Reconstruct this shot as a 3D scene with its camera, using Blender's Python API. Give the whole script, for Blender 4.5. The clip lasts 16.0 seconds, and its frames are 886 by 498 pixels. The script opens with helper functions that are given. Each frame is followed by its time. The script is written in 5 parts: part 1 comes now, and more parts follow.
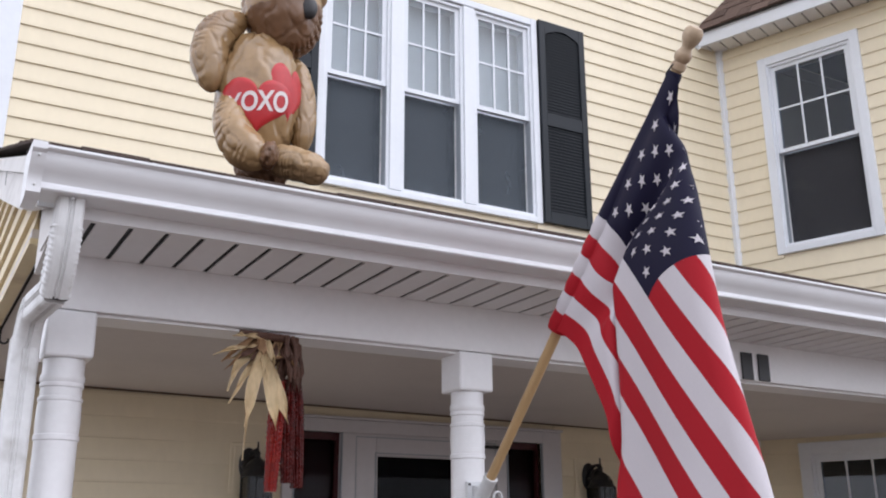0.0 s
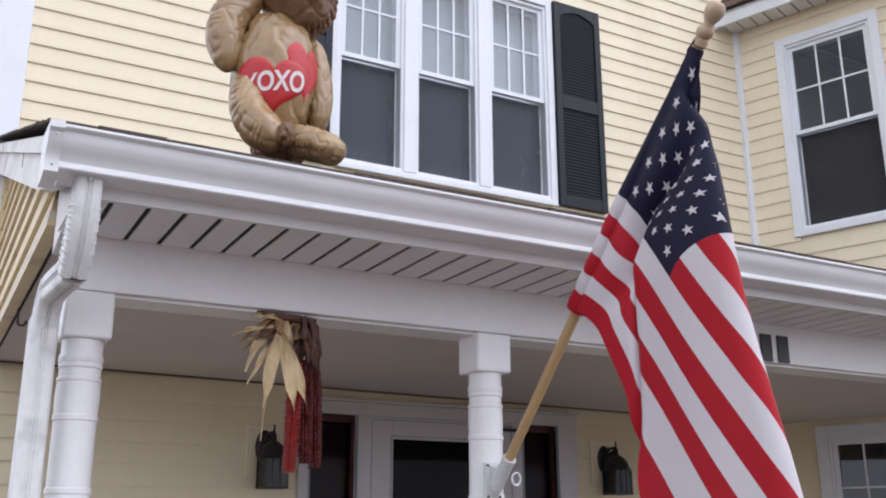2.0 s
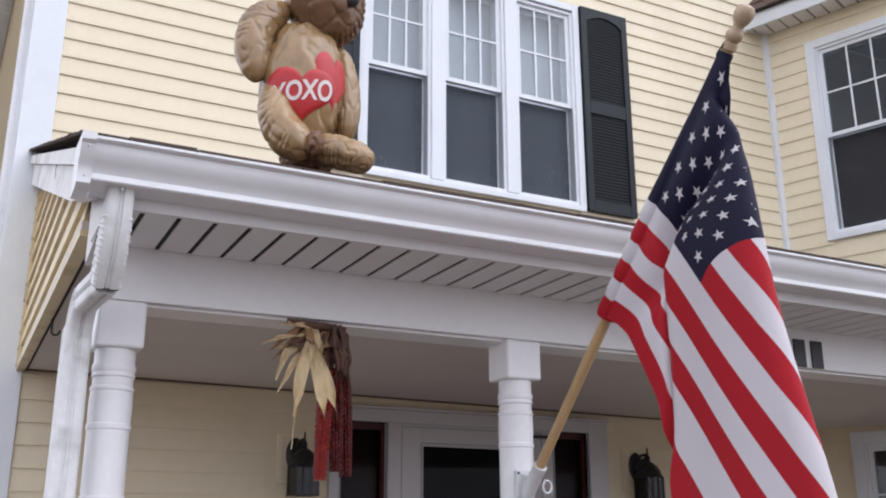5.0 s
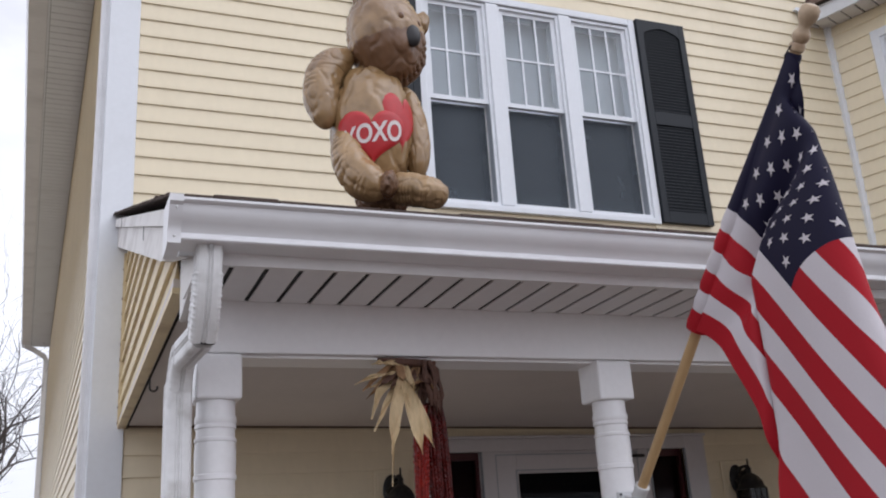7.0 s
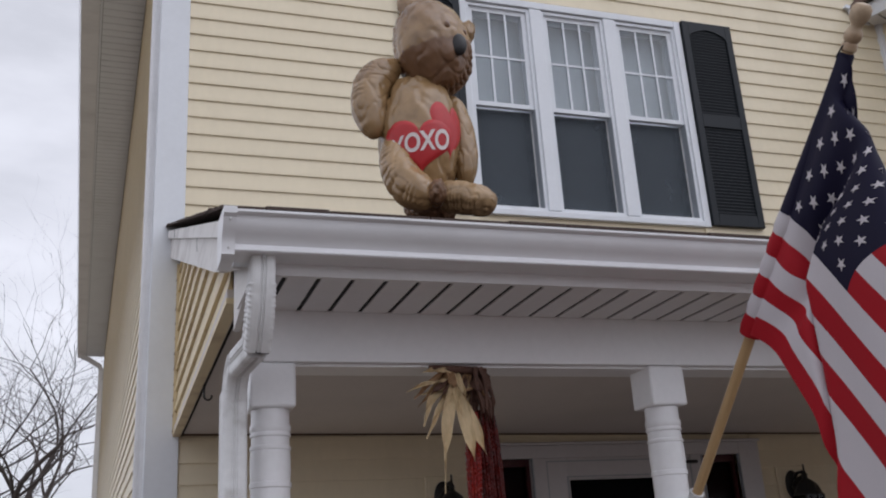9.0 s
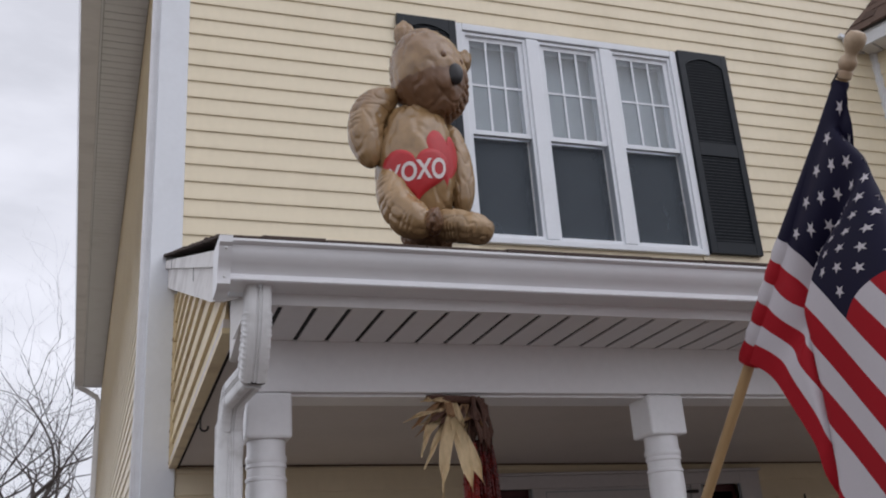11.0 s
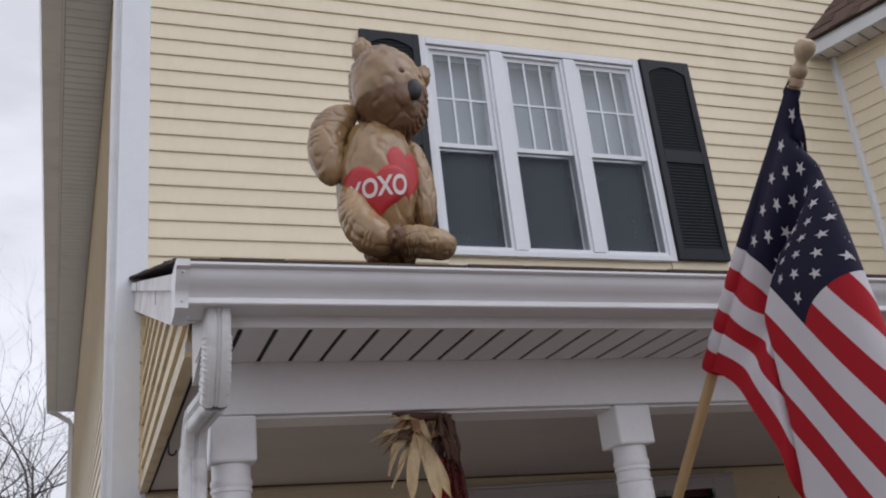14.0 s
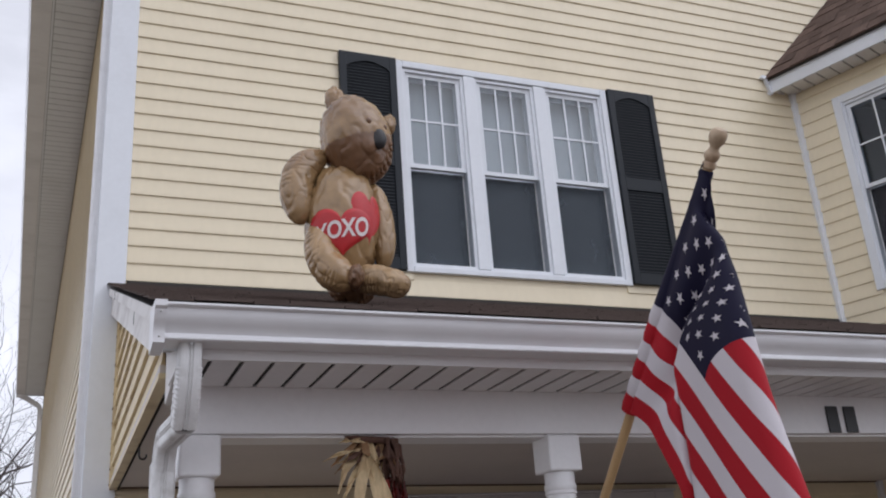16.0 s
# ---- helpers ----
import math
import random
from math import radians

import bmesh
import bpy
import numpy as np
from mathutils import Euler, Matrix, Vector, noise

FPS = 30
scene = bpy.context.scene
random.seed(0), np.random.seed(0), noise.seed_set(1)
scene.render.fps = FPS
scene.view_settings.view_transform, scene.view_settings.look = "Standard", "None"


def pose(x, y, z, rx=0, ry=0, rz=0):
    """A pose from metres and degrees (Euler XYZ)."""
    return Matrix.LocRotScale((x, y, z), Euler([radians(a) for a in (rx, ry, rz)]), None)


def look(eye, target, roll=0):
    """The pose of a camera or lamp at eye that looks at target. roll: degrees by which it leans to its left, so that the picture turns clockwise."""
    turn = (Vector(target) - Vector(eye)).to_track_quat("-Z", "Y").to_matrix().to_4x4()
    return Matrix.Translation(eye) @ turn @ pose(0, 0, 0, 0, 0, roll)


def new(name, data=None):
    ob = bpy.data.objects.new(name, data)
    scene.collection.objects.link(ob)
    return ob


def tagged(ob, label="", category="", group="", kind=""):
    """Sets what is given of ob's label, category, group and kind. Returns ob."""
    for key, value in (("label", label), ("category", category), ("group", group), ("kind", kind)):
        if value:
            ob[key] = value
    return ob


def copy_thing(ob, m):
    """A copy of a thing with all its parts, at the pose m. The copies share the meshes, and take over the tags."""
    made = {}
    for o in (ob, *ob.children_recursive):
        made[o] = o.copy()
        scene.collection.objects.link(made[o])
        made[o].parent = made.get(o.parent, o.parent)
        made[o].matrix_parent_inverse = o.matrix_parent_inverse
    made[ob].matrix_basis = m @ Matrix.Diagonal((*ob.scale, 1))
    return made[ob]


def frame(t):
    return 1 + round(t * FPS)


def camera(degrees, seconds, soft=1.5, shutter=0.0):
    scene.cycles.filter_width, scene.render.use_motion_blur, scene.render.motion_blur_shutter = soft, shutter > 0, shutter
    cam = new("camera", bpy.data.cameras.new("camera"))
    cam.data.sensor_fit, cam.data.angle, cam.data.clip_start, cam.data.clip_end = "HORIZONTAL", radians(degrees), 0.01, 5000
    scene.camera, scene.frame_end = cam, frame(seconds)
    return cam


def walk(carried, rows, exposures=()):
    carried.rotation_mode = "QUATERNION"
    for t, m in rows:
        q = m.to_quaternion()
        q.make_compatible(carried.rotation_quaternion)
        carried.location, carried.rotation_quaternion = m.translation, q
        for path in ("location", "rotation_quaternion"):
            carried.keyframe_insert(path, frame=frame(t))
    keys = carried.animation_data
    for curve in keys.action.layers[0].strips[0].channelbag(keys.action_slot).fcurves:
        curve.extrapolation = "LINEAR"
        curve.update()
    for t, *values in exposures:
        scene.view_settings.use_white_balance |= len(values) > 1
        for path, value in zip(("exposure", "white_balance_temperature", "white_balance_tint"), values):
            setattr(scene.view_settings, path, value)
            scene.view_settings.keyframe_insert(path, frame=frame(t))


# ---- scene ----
cam = camera(49.5, 16.0, soft=2.0)
PATH = [
    (0, (-0.281, -4.613, 1.568), (0.654, -2.945, 2.154), -0.2),
    (0.5, (-0.287, -4.602, 1.566), (0.666, -2.935, 2.123), -1.1),
    (1, (-0.292, -4.603, 1.562), (0.647, -2.924, 2.11), -0.0),
    (1.5, (-0.291, -4.596, 1.564), (0.649, -2.92, 2.12), 0.0),
    (2, (-0.284, -4.591, 1.561), (0.632, -2.903, 2.117), -0.1),
    (2.5, (-0.283, -4.593, 1.565), (0.607, -2.889, 2.117), 0.0),
    (3, (-0.286, -4.597, 1.563), (0.596, -2.894, 2.131), -0.0),
    (3.5, (-0.284, -4.597, 1.562), (0.594, -2.893, 2.132), -0.1),
    (4, (-0.281, -4.59, 1.562), (0.596, -2.884, 2.128), -0.2),
    (6.5, (-0.303, -4.589, 1.567), (0.484, -2.848, 2.156), -1.4),
    (7, (-0.311, -4.599, 1.567), (0.409, -2.841, 2.195), -3.8),
    (7.5, (-0.314, -4.602, 1.569), (0.364, -2.827, 2.192), -4.3),
    (8, (-0.316, -4.607, 1.566), (0.335, -2.827, 2.204), -4.0),
    (8.5, (-0.318, -4.606, 1.568), (0.322, -2.825, 2.214), -4.2),
    (9, (-0.322, -4.606, 1.568), (0.307, -2.82, 2.214), -3.7),
    (9.5, (-0.32, -4.612, 1.571), (0.301, -2.833, 2.243), -3.6),
    (9.7, (-0.323, -4.615, 1.575), (0.296, -2.844, 2.269), -3.7),
    (11.8, (-0.312, -4.593, 1.553), (0.324, -2.832, 2.256), -4.0),
    (12, (-0.313, -4.602, 1.549), (0.298, -2.822, 2.227), -2.3),
    (12.5, (-0.303, -4.608, 1.554), (0.329, -2.826, 2.206), -3.4),
    (13, (-0.301, -4.604, 1.565), (0.346, -2.834, 2.232), -4.2),
    (13.5, (-0.302, -4.605, 1.571), (0.346, -2.846, 2.271), -4.8),
    (14, (-0.285, -4.608, 1.579), (0.393, -2.869, 2.3), -6.2),
    (14.5, (-0.263, -4.627, 1.575), (0.421, -2.892, 2.297), -6.3),
    (15, (-0.229, -4.687, 1.563), (0.403, -2.926, 2.269), -6.0),
    (15.5, (-0.252, -4.795, 1.588), (0.387, -3.024, 2.264), -6.3),
    (16, (-0.322, -4.904, 1.599), (0.4, -3.178, 2.307), -4.2),
]
EXPOSURES = [(t, stops, kelvin, 14) for t, stops, kelvin in ((0, 0.50, 5980), (1.5, 0.46, 5940), (3.0, 0.46, 5860), (4.0, 0.46, 5860), (6.5, 0.30, 6060), (7.0, 0.07, 6020), (7.5, -0.06, 6060), (8.5, -0.43, 6040), (9.0, -0.36, 6020), (9.7, -0.32, 6080), (12.0, -0.34, 6080), (13.5, -0.31, 6080), (14.0, -0.30, 6080), (14.5, -0.23, 6080), (15.0, -0.26, 6080), (15.5, -0.28, 6080), (16.0, -0.15, 5980))]
walk(cam, [(t, look(eye, target, roll)) for t, eye, target, roll in PATH], EXPOSURES)

# ---- light ----
SUN_EL, SUN_AZ = 50.0, 140.0
world = bpy.data.worlds.new("overcast_sky")
scene.world = world
world.use_nodes = True
wn, wl = world.node_tree.nodes, world.node_tree.links
wn.clear()
w_out = wn.new("ShaderNodeOutputWorld")
w_bg = wn.new("ShaderNodeBackground")
w_sky = wn.new("ShaderNodeTexSky")
w_sky.sky_type, w_sky.sun_disc = "NISHITA", False
w_sky.sun_elevation, w_sky.sun_rotation = radians(SUN_EL), radians(SUN_AZ)
w_dim = wn.new("ShaderNodeVectorMath")
w_dim.operation = "SCALE"
w_dim.inputs["Scale"].default_value = 0.10
w_co = wn.new("ShaderNodeTexCoord")
w_map = wn.new("ShaderNodeMapping")
w_map.inputs["Scale"].default_value = (1.0, 1.0, 2.6)
w_n = wn.new("ShaderNodeTexNoise")
w_n.inputs["Scale"].default_value, w_n.inputs["Detail"].default_value, w_n.inputs["Roughness"].default_value = 2.6, 6.0, 0.55
w_ramp = wn.new("ShaderNodeValToRGB")
w_ramp.color_ramp.elements[0].position, w_ramp.color_ramp.elements[1].position = 0.32, 0.62
w_ramp.color_ramp.elements[0].color = (0.905, 0.902, 0.915, 1)
w_ramp.color_ramp.elements[1].color = (1.26, 1.25, 1.26, 1)
w_mix = wn.new("ShaderNodeMix")
w_mix.data_type = "RGBA"
w_mix.inputs["Factor"].default_value = 0.93
wl.new(w_co.outputs["Generated"], w_map.inputs["Vector"])
wl.new(w_map.outputs["Vector"], w_n.inputs["Vector"])
wl.new(w_n.outputs["Fac"], w_ramp.inputs["Fac"])
wl.new(w_sky.outputs["Color"], w_dim.inputs[0])
wl.new(w_dim.outputs["Vector"], w_mix.inputs["A"])
wl.new(w_ramp.outputs["Color"], w_mix.inputs["B"])
wl.new(w_mix.outputs["Result"], w_bg.inputs["Color"])
w_bg.inputs["Strength"].default_value = 1.0
wl.new(w_bg.outputs["Background"], w_out.inputs["Surface"])

sun_data = bpy.data.lights.new("sun", "SUN")
sun_data.energy, sun_data.angle, sun_data.color = 0.9, radians(60), (1.0, 0.98, 0.96)
sun = new("sun", sun_data)
sun.matrix_world = pose(0, 0, 20, 90 - SUN_EL, 0, 180 - SUN_AZ)

# ---- materials ----


def mat(name, color, rough=0.5, metal=0.0, vary=0.08, scale=3.0, fine=60.0, bump=0.0, per_piece=0.0, spec=0.5, dirt=None, stretch=(1, 1, 1), crease=0.0):
    """A painted or plain surface: base colour, two scales of variation, fine relief, and dirt of another colour if given."""
    m = bpy.data.materials.new(name)
    m.use_nodes = True
    n, l = m.node_tree.nodes, m.node_tree.links
    b = n["Principled BSDF"]
    b.inputs["Roughness"].default_value, b.inputs["Metallic"].default_value = rough, metal
    b.inputs["Specular IOR Level"].default_value = spec
    co = n.new("ShaderNodeTexCoord")
    mp = n.new("ShaderNodeMapping")
    mp.inputs["Scale"].default_value = stretch
    l.new(co.outputs["Object"], mp.inputs["Vector"])
    big, small = n.new("ShaderNodeTexNoise"), n.new("ShaderNodeTexNoise")
    big.inputs["Scale"].default_value, big.inputs["Detail"].default_value = scale, 5
    small.inputs["Scale"].default_value, small.inputs["Detail"].default_value = fine, 3
    l.new(mp.outputs["Vector"], big.inputs["Vector"])
    l.new(mp.outputs["Vector"], small.inputs["Vector"])
    add = n.new("ShaderNodeMath")
    add.operation = "ADD"
    l.new(big.outputs["Fac"], add.inputs[0])
    l.new(small.outputs["Fac"], add.inputs[1])
    total = add.outputs[0]
    if per_piece:
        info = n.new("ShaderNodeObjectInfo")
        k = n.new("ShaderNodeMath")
        k.operation = "MULTIPLY_ADD"
        k.inputs[1].default_value = per_piece
        l.new(info.outputs["Random"], k.inputs[0])
        l.new(total, k.inputs[2])
        total = k.outputs[0]
    rng = n.new("ShaderNodeMapRange")
    rng.inputs["From Min"].default_value, rng.inputs["From Max"].default_value = 0.6, 1.4 + per_piece
    rng.inputs["To Min"].default_value, rng.inputs["To Max"].default_value = 1 - vary, 1 + vary
    l.new(total, rng.inputs["Value"])
    sc = n.new("ShaderNodeVectorMath")
    sc.operation = "SCALE"
    sc.inputs[0].default_value = color
    l.new(rng.outputs["Result"], sc.inputs["Scale"])
    out = sc.outputs["Vector"]
    if dirt:
        d_n = n.new("ShaderNodeTexNoise")
        d_n.inputs["Scale"].default_value, d_n.inputs["Detail"].default_value = dirt[2], 8
        l.new(mp.outputs["Vector"], d_n.inputs["Vector"])
        d_r = n.new("ShaderNodeMapRange")
        d_r.inputs["From Min"].default_value, d_r.inputs["From Max"].default_value = 0.52, 0.78
        d_r.inputs["To Max"].default_value = dirt[1]
        l.new(d_n.outputs["Fac"], d_r.inputs["Value"])
        mx = n.new("ShaderNodeMix")
        mx.data_type = "RGBA"
        l.new(d_r.outputs["Result"], mx.inputs["Factor"])
        l.new(out, mx.inputs["A"])
        mx.inputs["B"].default_value = (*dirt[0], 1)
        out = mx.outputs["Result"]
    l.new(out, b.inputs["Base Color"])
    if bump:
        bp = n.new("ShaderNodeBump")
        bp.inputs["Strength"].default_value, bp.inputs["Distance"].default_value = bump, 0.004
        l.new(small.outputs["Fac"], bp.inputs["Height"])
        if crease:
            c_n, c_s, c_a, c_m = n.new("ShaderNodeTexNoise"), n.new("ShaderNodeMath"), n.new("ShaderNodeMath"), n.new("ShaderNodeMath")
            c_n.inputs["Scale"].default_value, c_n.inputs["Detail"].default_value, c_n.inputs["Distortion"].default_value = crease, 0.6, 0.15
            c_s.operation, c_a.operation, c_m.operation = "SUBTRACT", "ABSOLUTE", "MINIMUM"
            c_s.inputs[1].default_value, c_m.inputs[1].default_value = 0.5, 0.09
            l.new(mp.outputs["Vector"], c_n.inputs["Vector"])
            l.new(c_n.outputs["Fac"], c_s.inputs[0])
            l.new(c_s.outputs[0], c_a.inputs[0])
            l.new(c_a.outputs[0], c_m.inputs[0])
            fold = n.new("ShaderNodeBump")
            fold.inputs["Strength"].default_value, fold.inputs["Distance"].default_value = 0.40, 0.05
            l.new(c_m.outputs[0], fold.inputs["Height"])
            facet, warp, push, crumple = n.new("ShaderNodeTexVoronoi"), n.new("ShaderNodeTexNoise"), n.new("ShaderNodeVectorMath"), n.new("ShaderNodeBump")
            facet.inputs["Scale"].default_value = crease * 2.6
            warp.inputs["Scale"].default_value, warp.inputs["Detail"].default_value = crease * 1.5, 2.0
            push.operation = "MULTIPLY_ADD"
            push.inputs[1].default_value = (0.16, 0.16, 0.16)
            l.new(mp.outputs["Vector"], warp.inputs["Vector"])
            l.new(warp.outputs["Color"], push.inputs[0])
            l.new(mp.outputs["Vector"], push.inputs[2])
            l.new(push.outputs["Vector"], facet.inputs["Vector"])
            crumple.inputs["Strength"].default_value, crumple.inputs["Distance"].default_value = 0.28, 0.012
            l.new(facet.outputs["Distance"], crumple.inputs["Height"])
            l.new(crumple.outputs["Normal"], fold.inputs["Normal"])
            l.new(fold.outputs["Normal"], bp.inputs["Normal"])
        l.new(bp.outputs["Normal"], b.inputs["Normal"])
    return m


def glass_mat(name, tint, gloss):
    """A window pane: clear, with the mirror share rising towards grazing view."""
    m = bpy.data.materials.new(name)
    m.use_nodes = True
    n, l = m.node_tree.nodes, m.node_tree.links
    n.remove(n["Principled BSDF"])
    tr, gl, mx, fr = n.new("ShaderNodeBsdfTransparent"), n.new("ShaderNodeBsdfGlossy"), n.new("ShaderNodeMixShader"), n.new("ShaderNodeLayerWeight")
    tr.inputs["Color"].default_value = (*tint, 1)
    gl.inputs["Roughness"].default_value = 0.02
    gl.inputs["Color"].default_value = (gloss, gloss, gloss, 1)
    fr.inputs["Blend"].default_value = 0.5
    pw, ad = n.new("ShaderNodeMath"), n.new("ShaderNodeMath")
    pw.operation, ad.operation = "POWER", "MULTIPLY_ADD"
    pw.inputs[1].default_value, ad.inputs[1].default_value, ad.inputs[2].default_value = 4.0, 0.90, 0.035
    l.new(fr.outputs["Facing"], pw.inputs[0])
    l.new(pw.outputs[0], ad.inputs[0])
    l.new(ad.outputs[0], mx.inputs["Fac"])
    l.new(tr.outputs["BSDF"], mx.inputs[1])
    l.new(gl.outputs["BSDF"], mx.inputs[2])
    l.new(mx.outputs["Shader"], n["Material Output"].inputs["Surface"])
    return m


def screen_mat(name, color, cover):
    """Insect mesh, too fine to see its wires: part thread, part gap."""
    m = bpy.data.materials.new(name)
    m.use_nodes = True
    n, l = m.node_tree.nodes, m.node_tree.links
    n.remove(n["Principled BSDF"])
    tr, df, mx = n.new("ShaderNodeBsdfTransparent"), n.new("ShaderNodeBsdfDiffuse"), n.new("ShaderNodeMixShader")
    co, ns, rg = n.new("ShaderNodeTexCoord"), n.new("ShaderNodeTexNoise"), n.new("ShaderNodeMapRange")
    ns.inputs["Scale"].default_value, ns.inputs["Detail"].default_value = 9.0, 6.0
    rg.inputs["To Min"].default_value, rg.inputs["To Max"].default_value = cover - 0.20, cover + 0.20
    df.inputs["Color"].default_value = (*color, 1)
    l.new(co.outputs["Object"], ns.inputs["Vector"])
    l.new(ns.outputs["Fac"], rg.inputs["Value"])
    l.new(rg.outputs["Result"], mx.inputs["Fac"])
    l.new(tr.outputs["BSDF"], mx.inputs[1])
    l.new(df.outputs["BSDF"], mx.inputs[2])
    l.new(mx.outputs["Shader"], n["Material Output"].inputs["Surface"])
    return m


SIDING = mat("cream_vinyl", (0.79, 0.695, 0.505), 0.45, vary=0.05, scale=1.2, fine=30, bump=0.08, per_piece=0.25, dirt=((0.5, 0.42, 0.27), 0.22, 2.2), stretch=(1, 1, 0.5))
GABLE = mat("weathered_cream_vinyl", (0.72, 0.60, 0.37), 0.5, vary=0.08, scale=3, fine=40, per_piece=0.3, dirt=((0.34, 0.20, 0.08), 0.5, 7.0))
WHITE = mat("white_vinyl_trim", (0.765, 0.79, 0.825), 0.4, vary=0.03, scale=2, fine=40, bump=0.04, dirt=((0.5, 0.5, 0.49), 0.25, 3.0))
POSTPAINT = mat("white_gloss_paint", (0.83, 0.825, 0.835), 0.32, vary=0.03, scale=6, fine=70, bump=0.08, dirt=((0.55, 0.54, 0.52), 0.2, 9.0))
BEAMPAINT = mat("white_beam_cladding", (0.815, 0.805, 0.81), 0.42, vary=0.03, scale=1.6, fine=50, bump=0.05, dirt=((0.50, 0.49, 0.47), 0.22, 2.4))
GUTTER = mat("white_aluminium_gutter", (0.78, 0.78, 0.795), 0.35, vary=0.04, scale=2.4, fine=30, dirt=((0.40, 0.40, 0.40), 0.35, 4.0), stretch=(0.5, 1, 1))
OLDPAINT = mat("weathered_white_paint", (0.74, 0.72, 0.70), 0.5, vary=0.06, scale=5, fine=60, bump=0.15, dirt=((0.30, 0.26, 0.24), 0.75, 6.0), stretch=(1, 0.35, 2.2))
# dark brown for the shadow line under the porch ceiling
SHADOWLINE = mat("brown_shadow_line", (0.125, 0.080, 0.055), 0.7, vary=0.3, scale=9, fine=60)
RUST = mat("brown_rust_stain", (0.16, 0.075, 0.03), 0.8, vary=0.3, scale=40)
SPOUT = mat("weathered_white_aluminium", (0.74, 0.74, 0.74), 0.42, vary=0.08, scale=9, fine=60, bump=0.2, dirt=((0.33, 0.31, 0.28), 0.6, 16.0))
SOFFIT = mat("grey_white_soffit_vinyl", (0.74, 0.725, 0.725), 0.5, vary=0.04, scale=3, fine=40, per_piece=0.2, dirt=((0.42, 0.39, 0.36), 0.3, 3.0))
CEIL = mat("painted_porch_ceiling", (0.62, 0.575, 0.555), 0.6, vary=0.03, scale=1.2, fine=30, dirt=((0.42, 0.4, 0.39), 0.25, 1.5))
# white door paint greyed: the porch's shade is put into the colour
SHADEDDOOR = mat("porch_shaded_white_door", (0.57, 0.55, 0.56), 0.4, vary=0.04, scale=3, fine=40, dirt=((0.4, 0.38, 0.38), 0.25, 4.0))
DARKGAP = mat("dark_gap", (0.02, 0.02, 0.02), 0.9, vary=0.2)
SHUTTER = mat("dark_slate_green_vinyl", (0.0140, 0.0175, 0.0225), 0.45, spec=0.25, vary=0.12, scale=3, fine=60, bump=0.06)
SHINGLE = mat("brown_asphalt_shingle", (0.075, 0.056, 0.048), 0.95, vary=0.45, scale=14, fine=240, bump=0.6, per_piece=0.7, spec=0.15)
WINGSHINGLE = mat("weathered_brown_shingle", (0.115, 0.080, 0.066), 0.95, vary=0.45, scale=14, fine=240, bump=0.6, per_piece=0.9, spec=0.15)
FELT = mat("roof_deck", (0.05, 0.045, 0.04), 0.95, vary=0.2)
GLASS = glass_mat("window_glass", (0.93, 0.95, 0.96), 1.0)
DIMGLASS = glass_mat("dim_window_glass", (0.74, 0.78, 0.82), 0.65)
DOORGLASS = glass_mat("storm_door_glass", (0.6, 0.6, 0.62), 0.10)
SCREEN = screen_mat("grey_insect_screen", (0.108, 0.124, 0.140), 0.66)
DARKSCREEN = screen_mat("dark_insect_screen", (0.06, 0.06, 0.065), 0.7)
# grey of the shaded window jambs, also of door gap lines and beads
SHADETRIM = mat("grey_shade_and_trim", (0.34, 0.37, 0.40), 0.5, vary=0.06, scale=6)
BLIND = mat("grey_sheer_curtain", (0.33, 0.36, 0.385), 0.8, vary=0.06, scale=5, fine=30)
# room darkness is put into these two near-black colours
ROOM = mat("dim_room_shade", (0.10, 0.10, 0.11), 0.9, vary=0.2, scale=1.0)
DARKROOM = mat("unlit_room_shade", (0.03, 0.032, 0.035), 0.9, vary=0.3, scale=2.0)
MAROON = mat("maroon_door_paint", (0.070, 0.015, 0.018), 0.4, vary=0.15, scale=2)
BLACK = mat("black_lantern_metal", (0.012, 0.012, 0.013), 0.45, vary=0.2, scale=20, bump=0.2)
SEEDED = glass_mat("seeded_lantern_glass", (0.42, 0.43, 0.44), 0.45)
BLACKNUM = mat("black_painted_metal", (0.018, 0.018, 0.02), 0.4, vary=0.1)
WOOD = mat("varnished_pine_pole", (0.47, 0.31, 0.15), 0.4, vary=0.18, scale=7, fine=90, stretch=(1, 1, 0.12), bump=0.05)
FINIAL = mat("pale_turned_wood", (0.43, 0.32, 0.21), 0.45, vary=0.18, scale=18, fine=90, dirt=((0.30, 0.16, 0.08), 0.6, 14.0))
HOLDER = mat("cast_white_metal", (0.66, 0.67, 0.68), 0.45, vary=0.08, scale=12, bump=0.1)
FLAGRED = mat("red_nylon", (0.35, 0.008, 0.016), 0.6, vary=0.06, scale=6, fine=320, bump=0.08, spec=0.2)
FLAGWHITE = mat("white_nylon", (0.57, 0.535, 0.56), 0.6, vary=0.04, scale=6, fine=320, bump=0.08, spec=0.2)
FLAGBLUE = mat("navy_nylon", (0.0075, 0.0062, 0.026), 0.6, vary=0.08, scale=6, fine=320, bump=0.08, spec=0.2)
TAN = mat("tan_inflatable_nylon", (0.31, 0.195, 0.090), 0.24, vary=0.24, scale=6, fine=30, bump=0.3, spec=0.7, dirt=((0.13, 0.060, 0.028), 0.95, 5.0), crease=5.0)
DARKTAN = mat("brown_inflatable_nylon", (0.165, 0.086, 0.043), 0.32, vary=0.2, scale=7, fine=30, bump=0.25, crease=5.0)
SOLE = mat("shiny_gold_tan_nylon", (0.36, 0.24, 0.125), 0.18, vary=0.4, scale=14, fine=40, bump=0.5, dirt=((0.09, 0.048, 0.025), 0.85, 7.0), crease=6.0)
